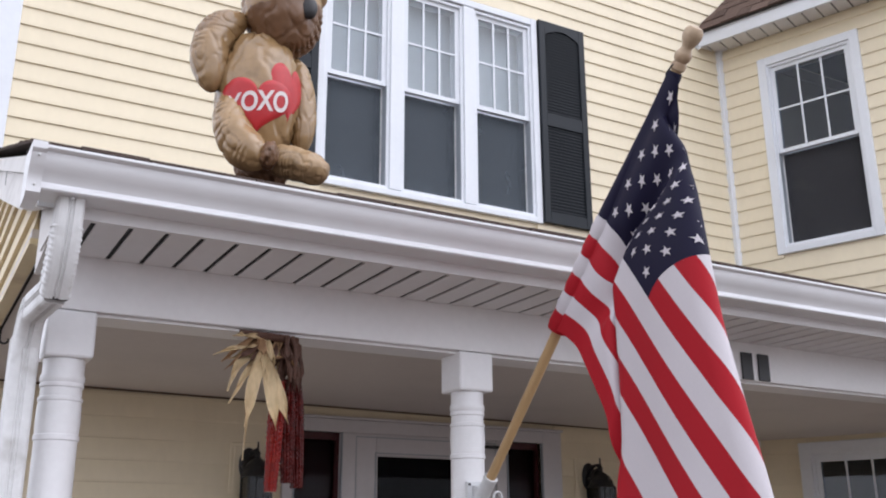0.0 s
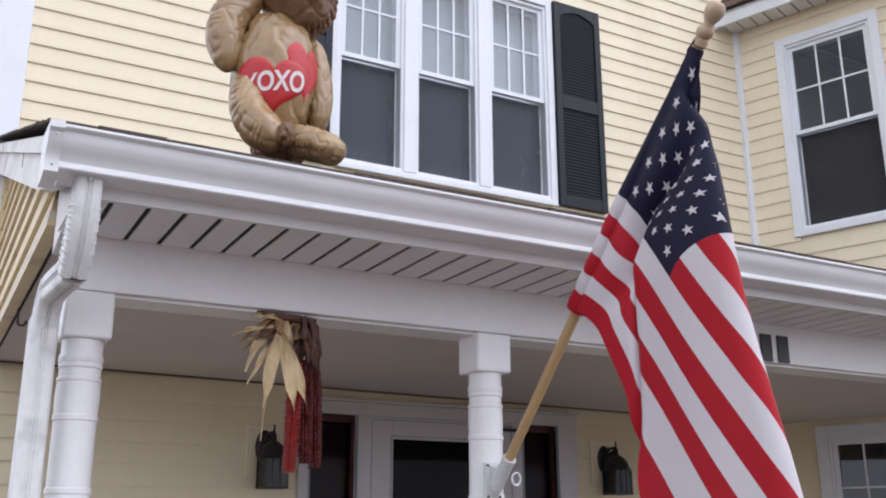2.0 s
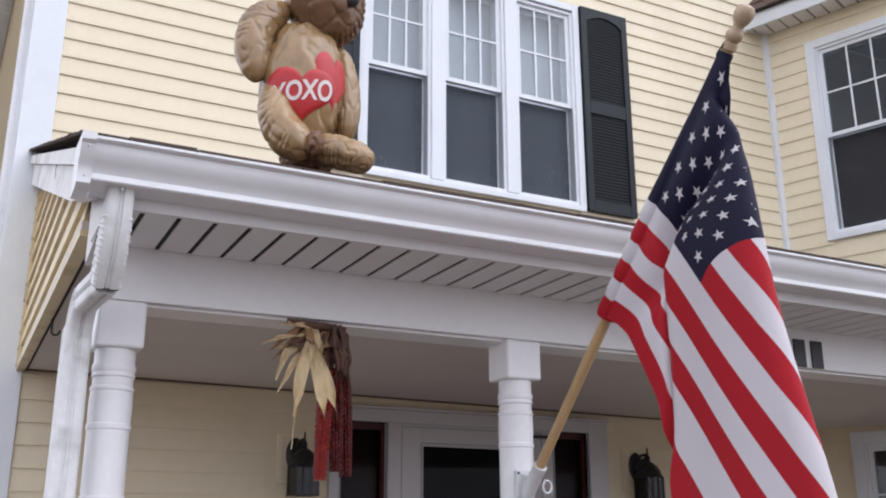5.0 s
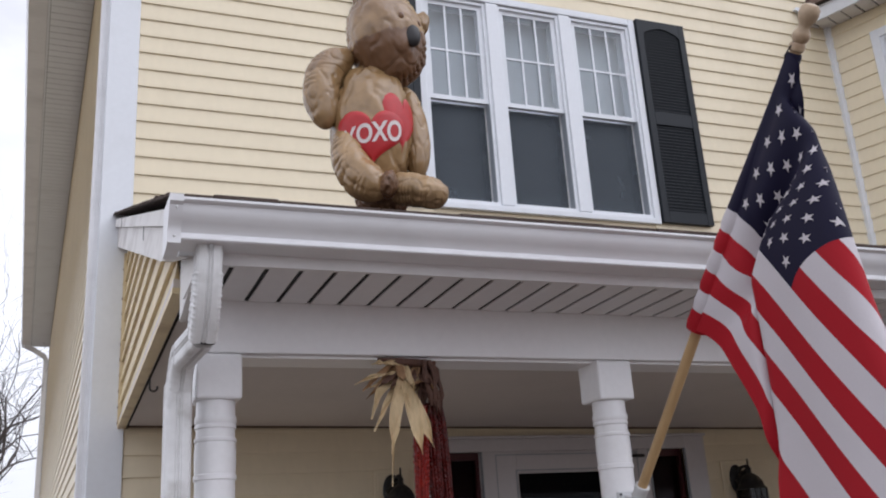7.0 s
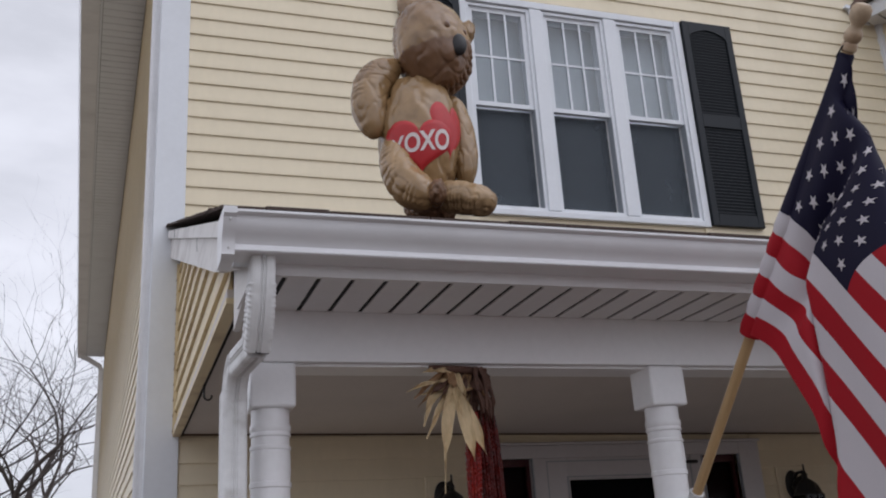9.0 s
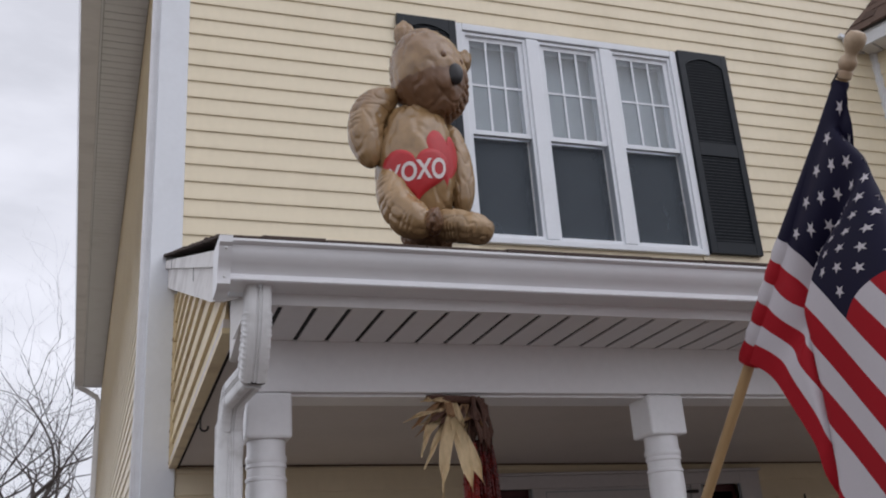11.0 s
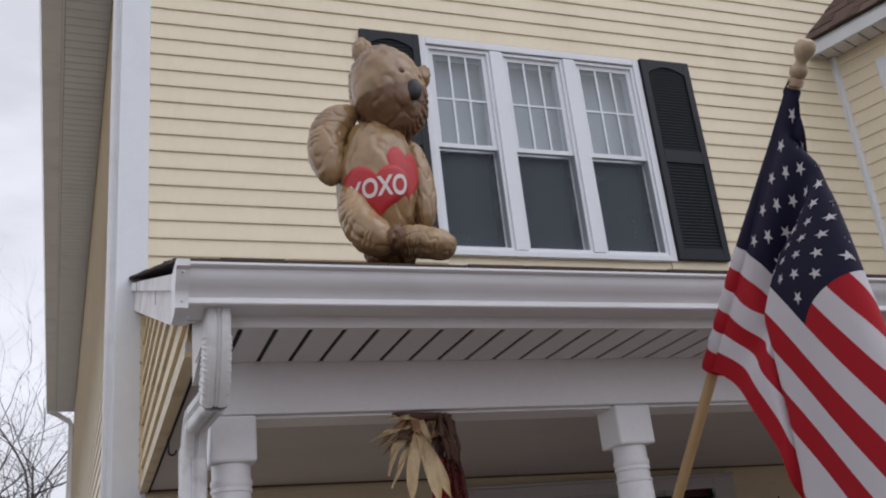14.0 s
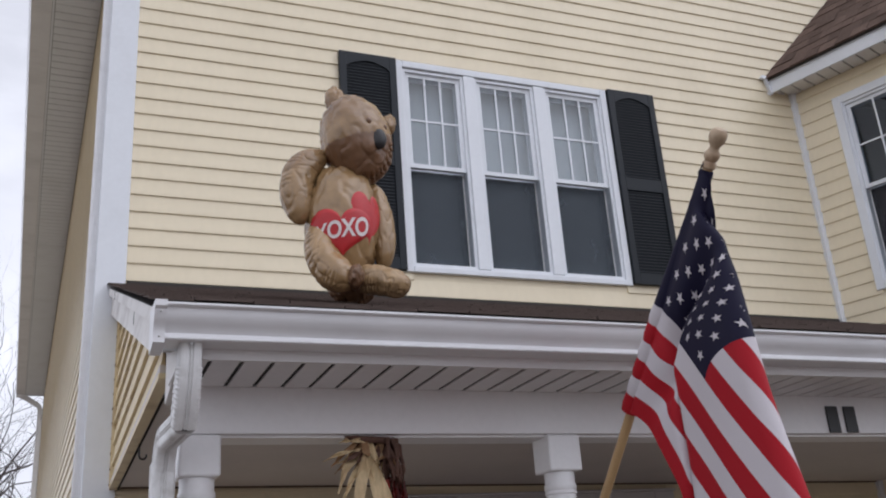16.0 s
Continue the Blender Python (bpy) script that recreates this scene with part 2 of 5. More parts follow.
HEARTRED = mat("red_printed_nylon", (0.46, 0.018, 0.022), 0.42, vary=0.12, scale=8, fine=60, bump=0.1)
LETTER = mat("white_printed_nylon", (0.74, 0.66, 0.64), 0.5, vary=0.06, scale=12)
NOSE = mat("black_printed_nylon", (0.015, 0.013, 0.014), 0.4, vary=0.1)
HUSK = mat("dry_corn_husk", (0.58, 0.44, 0.25), 0.65, vary=0.25, scale=16, fine=120, bump=0.3, stretch=(1, 1, 0.3))
TANHUSK = mat("tan_dry_husk", (0.34, 0.20, 0.10), 0.65, vary=0.3, scale=18, fine=120, bump=0.3)
BROWNHUSK = mat("brown_dry_husk", (0.105, 0.050, 0.033), 0.7, vary=0.35, scale=20, fine=120, bump=0.3)
KERNEL = mat("red_corn_kernels", (0.17, 0.007, 0.004), 0.2, vary=0.5, scale=70, fine=200, spec=0.22, dirt=((0.24, 0.035, 0.015), 0.5, 45.0))
DARKKERNEL = mat("dark_maroon_corn_kernels", (0.062, 0.005, 0.004), 0.2, vary=0.5, scale=60, fine=200, spec=0.2, dirt=((0.15, 0.02, 0.015), 0.6, 45.0))
BARK = mat("grey_brown_bark", (0.070, 0.057, 0.052), 0.9, vary=0.3, scale=4, fine=30, bump=0.4)
GRASS = mat("dry_winter_ground", (0.138, 0.115, 0.098), 0.95, vary=0.35, scale=0.6, fine=12, bump=0.5)
CONCRETE = mat("porch_concrete", (0.13, 0.100, 0.078), 0.85, vary=0.15, scale=2, fine=60, bump=0.3)

# ---- mesh helpers ----


def part(name, bm, material, parent, label="", smooth=False, shadow=True):
    """Links a bmesh as one mesh object under a thing or a part. material: one, or a list of slots."""
    me = bpy.data.meshes.new(name)
    bmesh.ops.recalc_face_normals(bm, faces=bm.faces)
    bm.to_mesh(me)
    bm.free()
    for m in material if isinstance(material, list) else [material]:
        me.materials.append(m)
    if smooth:
        me.polygons.foreach_set("use_smooth", [True] * len(me.polygons))
        me.set_sharp_from_angle(angle=radians(38))
    ob = new(name, me)
    ob.parent = parent
    ob.visible_shadow = shadow
    if label:
        ob["label"] = label
    return ob


def thing(name, m, label, category, group="", kind=""):
    ob = new(name)
    ob.empty_display_size = 0.1
    ob.matrix_world = m
    return tagged(ob, label, category, group, kind)


def box(bm, x0, y0, z0, x1, y1, z1, bevel=0.0):
    v = [bm.verts.new(p) for p in ((x0, y0, z0), (x1, y0, z0), (x1, y1, z0), (x0, y1, z0), (x0, y0, z1), (x1, y0, z1), (x1, y1, z1), (x0, y1, z1))]
    f = [bm.faces.new([v[i] for i in q]) for q in ((0, 3, 2, 1), (4, 5, 6, 7), (0, 1, 5, 4), (1, 2, 6, 5), (2, 3, 7, 6), (3, 0, 4, 7))]
    if bevel:
        bmesh.ops.bevel(bm, geom=list({e for q in f for e in q.edges}), offset=bevel, segments=2, affect="EDGES", profile=0.5)
    return bm


def boxes(*dims, bevel=0.0):
    bm = bmesh.new()
    for d in dims:
        box(bm, *d, bevel=bevel)
    return bm


def extrude_x(bm, profile, x0, x1):
    """A closed profile of (y, z) drawn out along x."""
    a = [bm.verts.new((x0, y, z)) for y, z in profile]
    b = [bm.verts.new((x1, y, z)) for y, z in profile]
    n = len(profile)
    for i in range(n):
        bm.faces.new((a[i], a[(i + 1) % n], b[(i + 1) % n], b[i]))
    bm.faces.new(a[::-1])
    bm.faces.new(b)
    return bm


def extrude_y(bm, profile, y0, y1):
    """A closed profile of (x, z) drawn out along y."""
    a = [bm.verts.new((x, y0, z)) for x, z in profile]
    b = [bm.verts.new((x, y1, z)) for x, z in profile]
    n = len(profile)
    for i in range(n):
        bm.faces.new((a[i], a[(i + 1) % n], b[(i + 1) % n], b[i]))
    bm.faces.new(a[::-1])
    bm.faces.new(b)
    return bm


def lathe(bm, profile, m=Matrix(), n=24):
    """A profile of (radius, height) turned round the z axis."""
    rings = [[bm.verts.new(m @ Vector((r * math.cos(2 * math.pi * k / n), r * math.sin(2 * math.pi * k / n), z))) for k in range(n)] for r, z in profile]
    for a, b in zip(rings, rings[1:]):
        for k in range(n):
            bm.faces.new((a[k], a[(k + 1) % n], b[(k + 1) % n], b[k]))
    bm.faces.new(rings[0][::-1])
    bm.faces.new(rings[-1])
    return bm


def sweep(bm, path, section, up=Vector((0, 0, 1)), sizes=None):
    """A closed section of (a, b) carried along a path; sizes scale it point by point."""
    path = [Vector(p) for p in path]
    rings = []
    side = None
    for i, p in enumerate(path):
        d = (path[min(i + 1, len(path) - 1)] - path[max(i - 1, 0)]).normalized()
        ref = up if abs(d.dot(up)) < 0.95 else Vector((0, 1, 0))
        s = d.cross(ref).normalized() if side is None else (side - d * side.dot(d)).normalized()
        side = s
        t = s.cross(d).normalized()
        k = sizes[i] if sizes else 1.0
        rings.append([bm.verts.new(p + s * a * k + t * b * k) for a, b in section])
    n = len(section)
    for a, b in zip(rings, rings[1:]):
        for k in range(n):
            bm.faces.new((a[k], a[(k + 1) % n], b[(k + 1) % n], b[k]))
    bm.faces.new(rings[0][::-1])
    bm.faces.new(rings[-1])
    return bm


def circle(r, n=10):
    return [(r * math.cos(2 * math.pi * k / n), r * math.sin(2 * math.pi * k / n)) for k in range(n)]


def blob(bm, m, radii, slot=0, nu=28, nv=18, pinch=0.0, folds=9, rough=0.0, seed=0.0, off=-0.14, low_slot=None):
    """A stuffed or blown-up form: an ellipsoid puckered along its seam, with soft dents."""
    rows = []
    for j in range(nv + 1):
        th = math.pi * j / nv
        row = []
        for i in range(nu):
            ph = 2 * math.pi * i / nu
            d = Vector((math.sin(th) * math.cos(ph), math.sin(th) * math.sin(ph), math.cos(th)))
            away = d.y - off
            seam = math.exp(-((away / (0.20 + 0.10 * noise.noise(Vector((math.atan2(d.z, d.x) * 4, seed, 7))))) ** 2))
            ang = math.atan2(d.z, d.x)
            tuck = abs(math.sin(1.6 * folds * ang + 2.6 * noise.noise(Vector((ang * 2.5, seed, 2)))))
            r = 1 - pinch * seam * (1 - tuck ** 0.55) - 0.45 * pinch * math.exp(-((away / 0.045) ** 2))
            r += rough * noise.noise(d * 2.3 + Vector((seed, 0, 0))) + 0.5 * rough * noise.noise(d * 6 + Vector((0, seed, 0)))
            r -= rough * 0.8 * max(0.0, 0.10 - abs(noise.noise(Vector((d.x * 2.0, d.y * 2.0, d.z * 2.0)) + Vector((0, seed, 5))))) / 0.10
            row.append(m @ Vector((d.x * radii[0] * r, d.y * radii[1] * r, d.z * radii[2] * r)))
        rows.append(row)
    top, low = bm.verts.new(rows[0][0]), bm.verts.new(rows[-1][0])
    rings = [[bm.verts.new(p) for p in row] for row in rows[1:-1]]
    faces = []
    for i in range(nu):
        k = (i + 1) % nu
        faces.append(bm.faces.new((top, rings[0][i], rings[0][k])))
        faces.append(bm.faces.new((low, rings[-1][k], rings[-1][i])))
        for a, b in zip(rings, rings[1:]):
            faces.append(bm.faces.new((a[i], b[i], b[k], a[k])))
    back = m.inverted()
    for f in faces:
        p = back @ f.calc_center_median()
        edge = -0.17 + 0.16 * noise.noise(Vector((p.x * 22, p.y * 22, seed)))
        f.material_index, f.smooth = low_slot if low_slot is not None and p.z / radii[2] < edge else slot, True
    return bm


def cells(s0, s1, z0, z1, holes):
    """The rectangles that are left of a wall when its openings are cut out."""
    ss = sorted({s0, s1, *[h[0] for h in holes], *[h[1] for h in holes]})
    zs = sorted({z0, z1, *[h[2] for h in holes], *[h[3] for h in holes]})
    for a, b in zip(ss, ss[1:]):
        for c, d in zip(zs, zs[1:]):
            ms, mz = (a + b) / 2, (c + d) / 2
            if s0 <= ms <= s1 and z0 <= mz <= z1 and not any(h[0] < ms < h[1] and h[2] < mz < h[3] for h in holes):
                yield a, b, c, d


def clad(wall, s0, s1, z0, z1, pitch, phase, holes, material, name="siding_board", proud=0.013):
    """Clapboards on a wall whose face is y = 0 of its own space, each course a board, cut at the openings."""
    k = math.floor((z0 - phase) / pitch)
    while phase + k * pitch < z1:
        a, b = max(phase + k * pitch, z0), min(phase + (k + 1) * pitch, z1)
        k += 1
        if b - a < 0.01:
            continue
        runs = [(s0, s1)]
        for h in holes:
            if h[2] < b - 0.004 and h[3] > a + 0.004:
                runs = [r for x, y in runs for r in ((x, min(y, h[0])), (max(x, h[1]), y)) if r[1] - r[0] > 0.01]
        for x, y in runs:
            bm = extrude_x(bmesh.new(), [(-0.001, a), (-proud, a + 0.001), (-proud, a + 0.012), (-0.004, b + 0.004), (-0.001, b + 0.004)], x, y)
            part(name, bm, material, wall)


def limb(bm, path, radii, slot=0, nu=72, steps=96, ribs=9, rough=0.05, seed=0.0, flat=1.0, turn=3.9):
    """A blown-up arm or leg: a bent sausage with rounded ends, tucks across it and a pinched seam."""
    pts = [Vector(p) for p in path]
    n = len(pts)

    def at(f):
        if n == 2:
            return pts[0].lerp(pts[1], f)
        return pts[0] * (1 - f) ** 2 + pts[1] * 2 * f * (1 - f) + pts[2] * f * f

    rings = []
    for j in range(steps + 1):
        f = j / steps
        c = at(f)
        d = (at(min(f + 0.01, 1)) - at(max(f - 0.01, 0))).normalized()
        s = d.cross(Vector((0, 1, 0))).normalized()
        t = s.cross(d)
        k = f * (len(radii) - 1)
        i = min(int(k), len(radii) - 2)
        r0 = radii[i] + (radii[i + 1] - radii[i]) * (k - i)
        cap = math.sqrt(max(1 - abs(2 * f - 1) ** 5, 0.0004))
        ring = []
        for q in range(nu):
            a = 2 * math.pi * q / nu
            v = Vector((math.cos(a), math.sin(a), f * 4))
            seam = math.exp(-(math.sin((a - turn) / 2) / 0.24) ** 2)
            tuck = abs(math.sin(math.pi * 1.1 * ribs * f + 0.5 * math.cos(a) + 4.5 * noise.noise(Vector((f * 5, seed, 1)))))
            line = math.exp(-(math.sin((a - turn) / 2) / 0.045) ** 2)
            r = r0 * cap * (1.02 - 0.15 * seam * (1 - tuck ** 0.55) - 0.05 * line - 0.016 * abs(math.sin(math.pi * 0.6 * ribs * f + seed + math.cos(a))))
            r *= 1 + rough * noise.noise(v * 1.6 + Vector((seed, 0, 0))) - rough * max(0.0, 0.12 - abs(noise.noise(v * 1.4 + Vector((0, seed, 3))))) / 0.12
            ring.append(bm.verts.new(c + s * r * math.cos(a) + t * r * math.sin(a) * flat))
        rings.append(ring)
    faces = [bm.faces.new(rings[0][::-1]), bm.faces.new(rings[-1])]
    for a, b in zip(rings, rings[1:]):
        for q in range(nu):
            faces.append(bm.faces.new((a[q], a[(q + 1) % nu], b[(q + 1) % nu], b[q])))
    for f in faces:
        f.material_index, f.smooth = slot, True
    return bm

# ---- plan ----
CORNER_X, INNER_X = -0.18, 4.66          # outer left corner and inner corner of the front wall (y = 0)
WING = -70.0                             # turn of the wing's wall against the front wall
CEILING, BEAM_Y, SOFFIT_Z = 2.262, -2.365, 2.205
SAG = 0.0118                             # fall of the porch ceiling along the wall
PITCH, PHASE = 0.0977, 3.498
SLOPE = 0.355                            # porch roof
ROOF_Y, ROOF_Z = -2.70, 2.320            # its lower edge
PORCH_L, PORCH_R = -0.10, 6.4

front = Matrix()
wing = pose(INNER_X, 0, 0, 0, 0, WING)
SIDE_TURN, DEEP = 1.6, 14.2             # the side wall runs out a little from a right angle; depth of the house
turned = pose(CORNER_X, 0, 0, 0, 0, SIDE_TURN) @ pose(-CORNER_X, 0, 0)
side = turned @ pose(CORNER_X, DEEP, 0, 0, 0, -90)

# ---- ground ----
bm = bmesh.new()
bmesh.ops.create_grid(bm, x_segments=24, y_segments=24, size=400)
tagged(part("ground", bm, GRASS, None), "dry winter ground reaching to the horizon", "ground", kind="structure")
tagged(part("porch_floor", boxes((PORCH_L, -2.45, 0.0, PORCH_R, -0.002, 0.11), bevel=0.01), CONCRETE, None), "grey concrete porch floor slab", "floor", kind="structure")

# ---- walls ----
WIN = (1.53, 2.965, 3.49, 4.81)
DOOR = (1.44, 3.03, 0.11, 2.135)
WWIN = (0.335, 0.970, 3.475, 4.845)
LWIN = (0.335, 0.970, 0.95, 2.13)


def wall(name, m, s0, s1, z0, z1, holes, label, thick=0.16, runs=None, pitch=PITCH, phase=PHASE):
    w = thing(name, m, label, "wall", kind="structure")
    bm = bmesh.new()
    for a, b, c, d in cells(s0, s1, z0, z1, holes):
        box(bm, a, 0, c, b, thick, d)
    bmesh.ops.remove_doubles(bm, verts=bm.verts, dist=0.0005)
    part("sheathing", bm, SIDING, w)
    for r in runs or [(s0, s1, z0, z1)]:
        clad(w, *r, pitch, phase, holes, SIDING)
    return w


wall_front = wall("wall_front", front, CORNER_X, 9.0, 0.1, 6.3, [WIN, DOOR], "cream vinyl clapboard front wall of a two-storey house",
                  runs=[(-0.046, INNER_X, 0.12, CEILING), (-0.046, INNER_X - 0.02, CEILING, PHASE + 16 * PITCH), (-0.046, 7.5, PHASE + 16 * PITCH, 6.3)])
wall_wing = wall("wall_wing", wing, 0.0, 1.45, 0.1, 5.06, [WWIN, LWIN], "cream vinyl clapboard wall of a side wing", runs=[(0.02, 1.45, 0.12, 5.05)], pitch=0.0989, phase=3.498)
tagged(part("wall_wing_front", boxes((5.16, -1.362, 0.1, 9.0, -1.2, 5.06)), SIDING, None), "plain cream front wall of the wing", "wall", kind="structure")
wall_side = wall("wall_side", side, 0.0, DEEP, 0.1, 5.95, [], "cream vinyl clapboard side wall of the house", runs=[(0.1, DEEP - 0.1, 0.12, 5.9)])
tagged(part("wall_back", boxes((CORNER_X - 0.40, DEEP, 0.1, 9.0, DEEP + 0.16, 6.3)), SIDING, None), "plain cream rear wall of the house", "wall", kind="structure")
tagged(part("wall_right", boxes((9.0, 0.0, 0.1, 9.16, DEEP + 0.16, 6.3)), SIDING, None), "plain cream far side wall of the house", "wall", kind="structure")

# gable over the front wall and main roof
RIDGE_X, RIDGE_Z = 4.2, 9.2
bm = extrude_y(bmesh.new(), [(CORNER_X, 6.3), (9.0, 6.3), (RIDGE_X, RIDGE_Z)], 0.0, 0.16)
tagged(part("wall_gable", bm, SIDING, None), "cream gable wall under the main roof", "wall", kind="structure")
main_roof = thing("main_roof", front, "brown asphalt shingle main roof of the house", "roof", kind="structure")
for x0, x1 in ((-0.66, RIDGE_X), (9.5, RIDGE_X)):
    bm = extrude_y(bmesh.new(), [(x0, 6.06), (x0, 6.14), (x1, RIDGE_Z + 0.16), (x1, RIDGE_Z + 0.08)], -0.3, DEEP + 0.3)
    for v in bm.verts:
        if v.co.x < 0:
            v.co.x -= math.tan(radians(SIDE_TURN)) * v.co.y
    part("roof_slope", bm, SHINGLE, main_roof)


def corner_board(m, s0, s1, z0, z1, y0=-0.022):
    return part("corner_board", boxes((s0, y0, z0, s1, 0.0, z1), bevel=0.003), WHITE, m)


corner_board(wall_front, CORNER_X - 0.015, -0.046, 0.12, 5.95)
for a in (0.0, DEEP - 0.12):
    part("corner_board", boxes((a, -0.016, 0.12, a + 0.12, 0.0, 5.9)), WHITE, wall_side)
part("inside_corner_post", boxes((INNER_X - 0.030, -0.040, 3.2, INNER_X + 0.028, -0.001, 5.06), bevel=0.004), WHITE, wall_front)
part("inside_corner_post", boxes((INNER_X - 0.030, -0.040, 0.12, INNER_X + 0.028, -0.001, CEILING), bevel=0.004), WHITE, wall_front)

# kick-out flashing where the wing's eave runs into the front wall
part("kick_flashing", extrude_y(bmesh.new(), [(4.372, 5.160), (4.388, 5.185), (4.424, 5.178), (4.462, 5.035), (4.444, 5.026), (4.408, 5.150)], -0.040, -0.015), WHITE, wall_front, "white metal flashing strip")

# eave along the side wall: soffit with cross grooves, fascia, gutter
eave = thing("side_eave", turned, "white vinyl soffit and gutter along the side eave", "eave", kind="structure")
part("backing", boxes((-0.66, -0.12, 5.93, CORNER_X - 0.01, DEEP + 0.15, 5.98)), DARKGAP, eave)
y = -0.12
while y < DEEP + 0.05:
    part("soffit_panel", boxes((-0.50, y, 5.900, CORNER_X - 0.014, y + 0.092, 5.925)), WHITE, eave)
    y += 0.100
part("fascia", boxes((-0.52, -0.14, 5.88, -0.503, DEEP + 0.15, 6.05)), WHITE, eave)
part("gutter", extrude_y(bmesh.new(), [(-0.522, 5.885), (-0.522, 6.04), (-0.68, 6.04), (-0.68, 6.0), (-0.67, 5.94), (-0.66, 5.885)], -0.16, DEEP + 0.15), GUTTER, eave, "white aluminium gutter")


def rounded_rect(w, d, r=0.008, groove=0.0):
    """A downspout's section: rounded corners and, if asked, lengthwise grooves."""
    pts = []
    for cx, cy, a0 in ((w / 2 - r, d / 2 - r, 0), (-w / 2 + r, d / 2 - r, 90), (-w / 2 + r, -d / 2 + r, 180), (w / 2 - r, -d / 2 + r, 270)):
        for k in range(4):
            a = radians(a0 + 30 * k)
            pts.append((cx + r * math.cos(a), cy + r * math.sin(a)))
        if groove:
            x1, y1 = pts[-1]
            nxt = {0: (-w / 2 + r, d / 2), 90: (-w / 2, -d / 2 + r), 180: (w / 2 - r, -d / 2), 270: (w / 2, d / 2 - r)}[a0]
            for f, dip in ((0.30, 0), (0.36, 1), (0.44, 1), (0.5, 0), (0.56, 1), (0.64, 1), (0.70, 0)):
                x, y = x1 + (nxt[0] - x1) * f, y1 + (nxt[1] - y1) * f
                n = {0: (0, 1), 90: (-1, 0), 180: (0, -1), 270: (1, 0)}[a0]
                pts.append((x - n[0] * groove * dip, y - n[1] * groove * dip))
    return pts


spout = thing("corner_downspout", pose(-0.213, 0.06, 0), "white aluminium downspout at the house corner", "downspout")
part("pipe", sweep(bmesh.new(), [(0, 0, 0.1), (0, 0, 3.0), (0, 0, 5.95)], rounded_rect(0.050, 0.060, 0.006, 0.002)), GUTTER, spout)
spout = thing("rear_downspout", turned @ pose(CORNER_X - 0.060, DEEP - 0.10, 0), "grey-white aluminium downspout at the rear house corner", "downspout")
part("pipe", sweep(bmesh.new(), [(0, 0, 0.1), (0, 0, 3.0), (0, 0, 5.62)], rounded_rect(0.085, 0.070, 0.008, 0.003)), GUTTER, spout)
part("elbow", sweep(bmesh.new(), [(0, 0, 5.60), (-0.03, 0, 5.68), (-0.22, 0, 5.80), (-0.34, 0, 5.86), (-0.37, 0, 5.90)], rounded_rect(0.085, 0.070, 0.008, 0.003), up=Vector((0, 1, 0))), GUTTER, spout)

# ---- windows ----


def sash(parent, name, s0, s1, z0, z1, y, w=0.028, grid=None, glass=GLASS, label=""):
    """A sash with its rails as one ring, its pane, and the bars of its grid."""
    d = 0.03
    ring = part(name, boxes((s0, y, z0, s0 + w, y + d, z1), (s1 - w, y, z0, s1, y + d, z1), (s0 + w, y + 0.001, z0, s1 - w, y + d - 0.001, z0 + w), (s0 + w, y + 0.001, z1 - w, s1 - w, y + d - 0.001, z1)), WHITE, parent, label)
    a, b, c, e = s0 + w, s1 - w, z0 + w, z1 - w
    part("pane", boxes((a, y + 0.012, c, b, y + 0.016, e)), glass, ring, shadow=False)
    if grid:
        for k in range(1, grid[0]):
            x = a + (b - a) * k / grid[0]
            part("grid_bar", boxes((x - 0.0065, y + 0.004, c, x + 0.0065, y + 0.0115, e)), WHITE, ring)
        for k in range(1, grid[1]):
            z = c + (e - c) * k / grid[1]
            part("grid_bar", boxes((a, y + 0.0045, z - 0.0065, b, y + 0.0112, z + 0.0065)), WHITE, ring)
    return ring


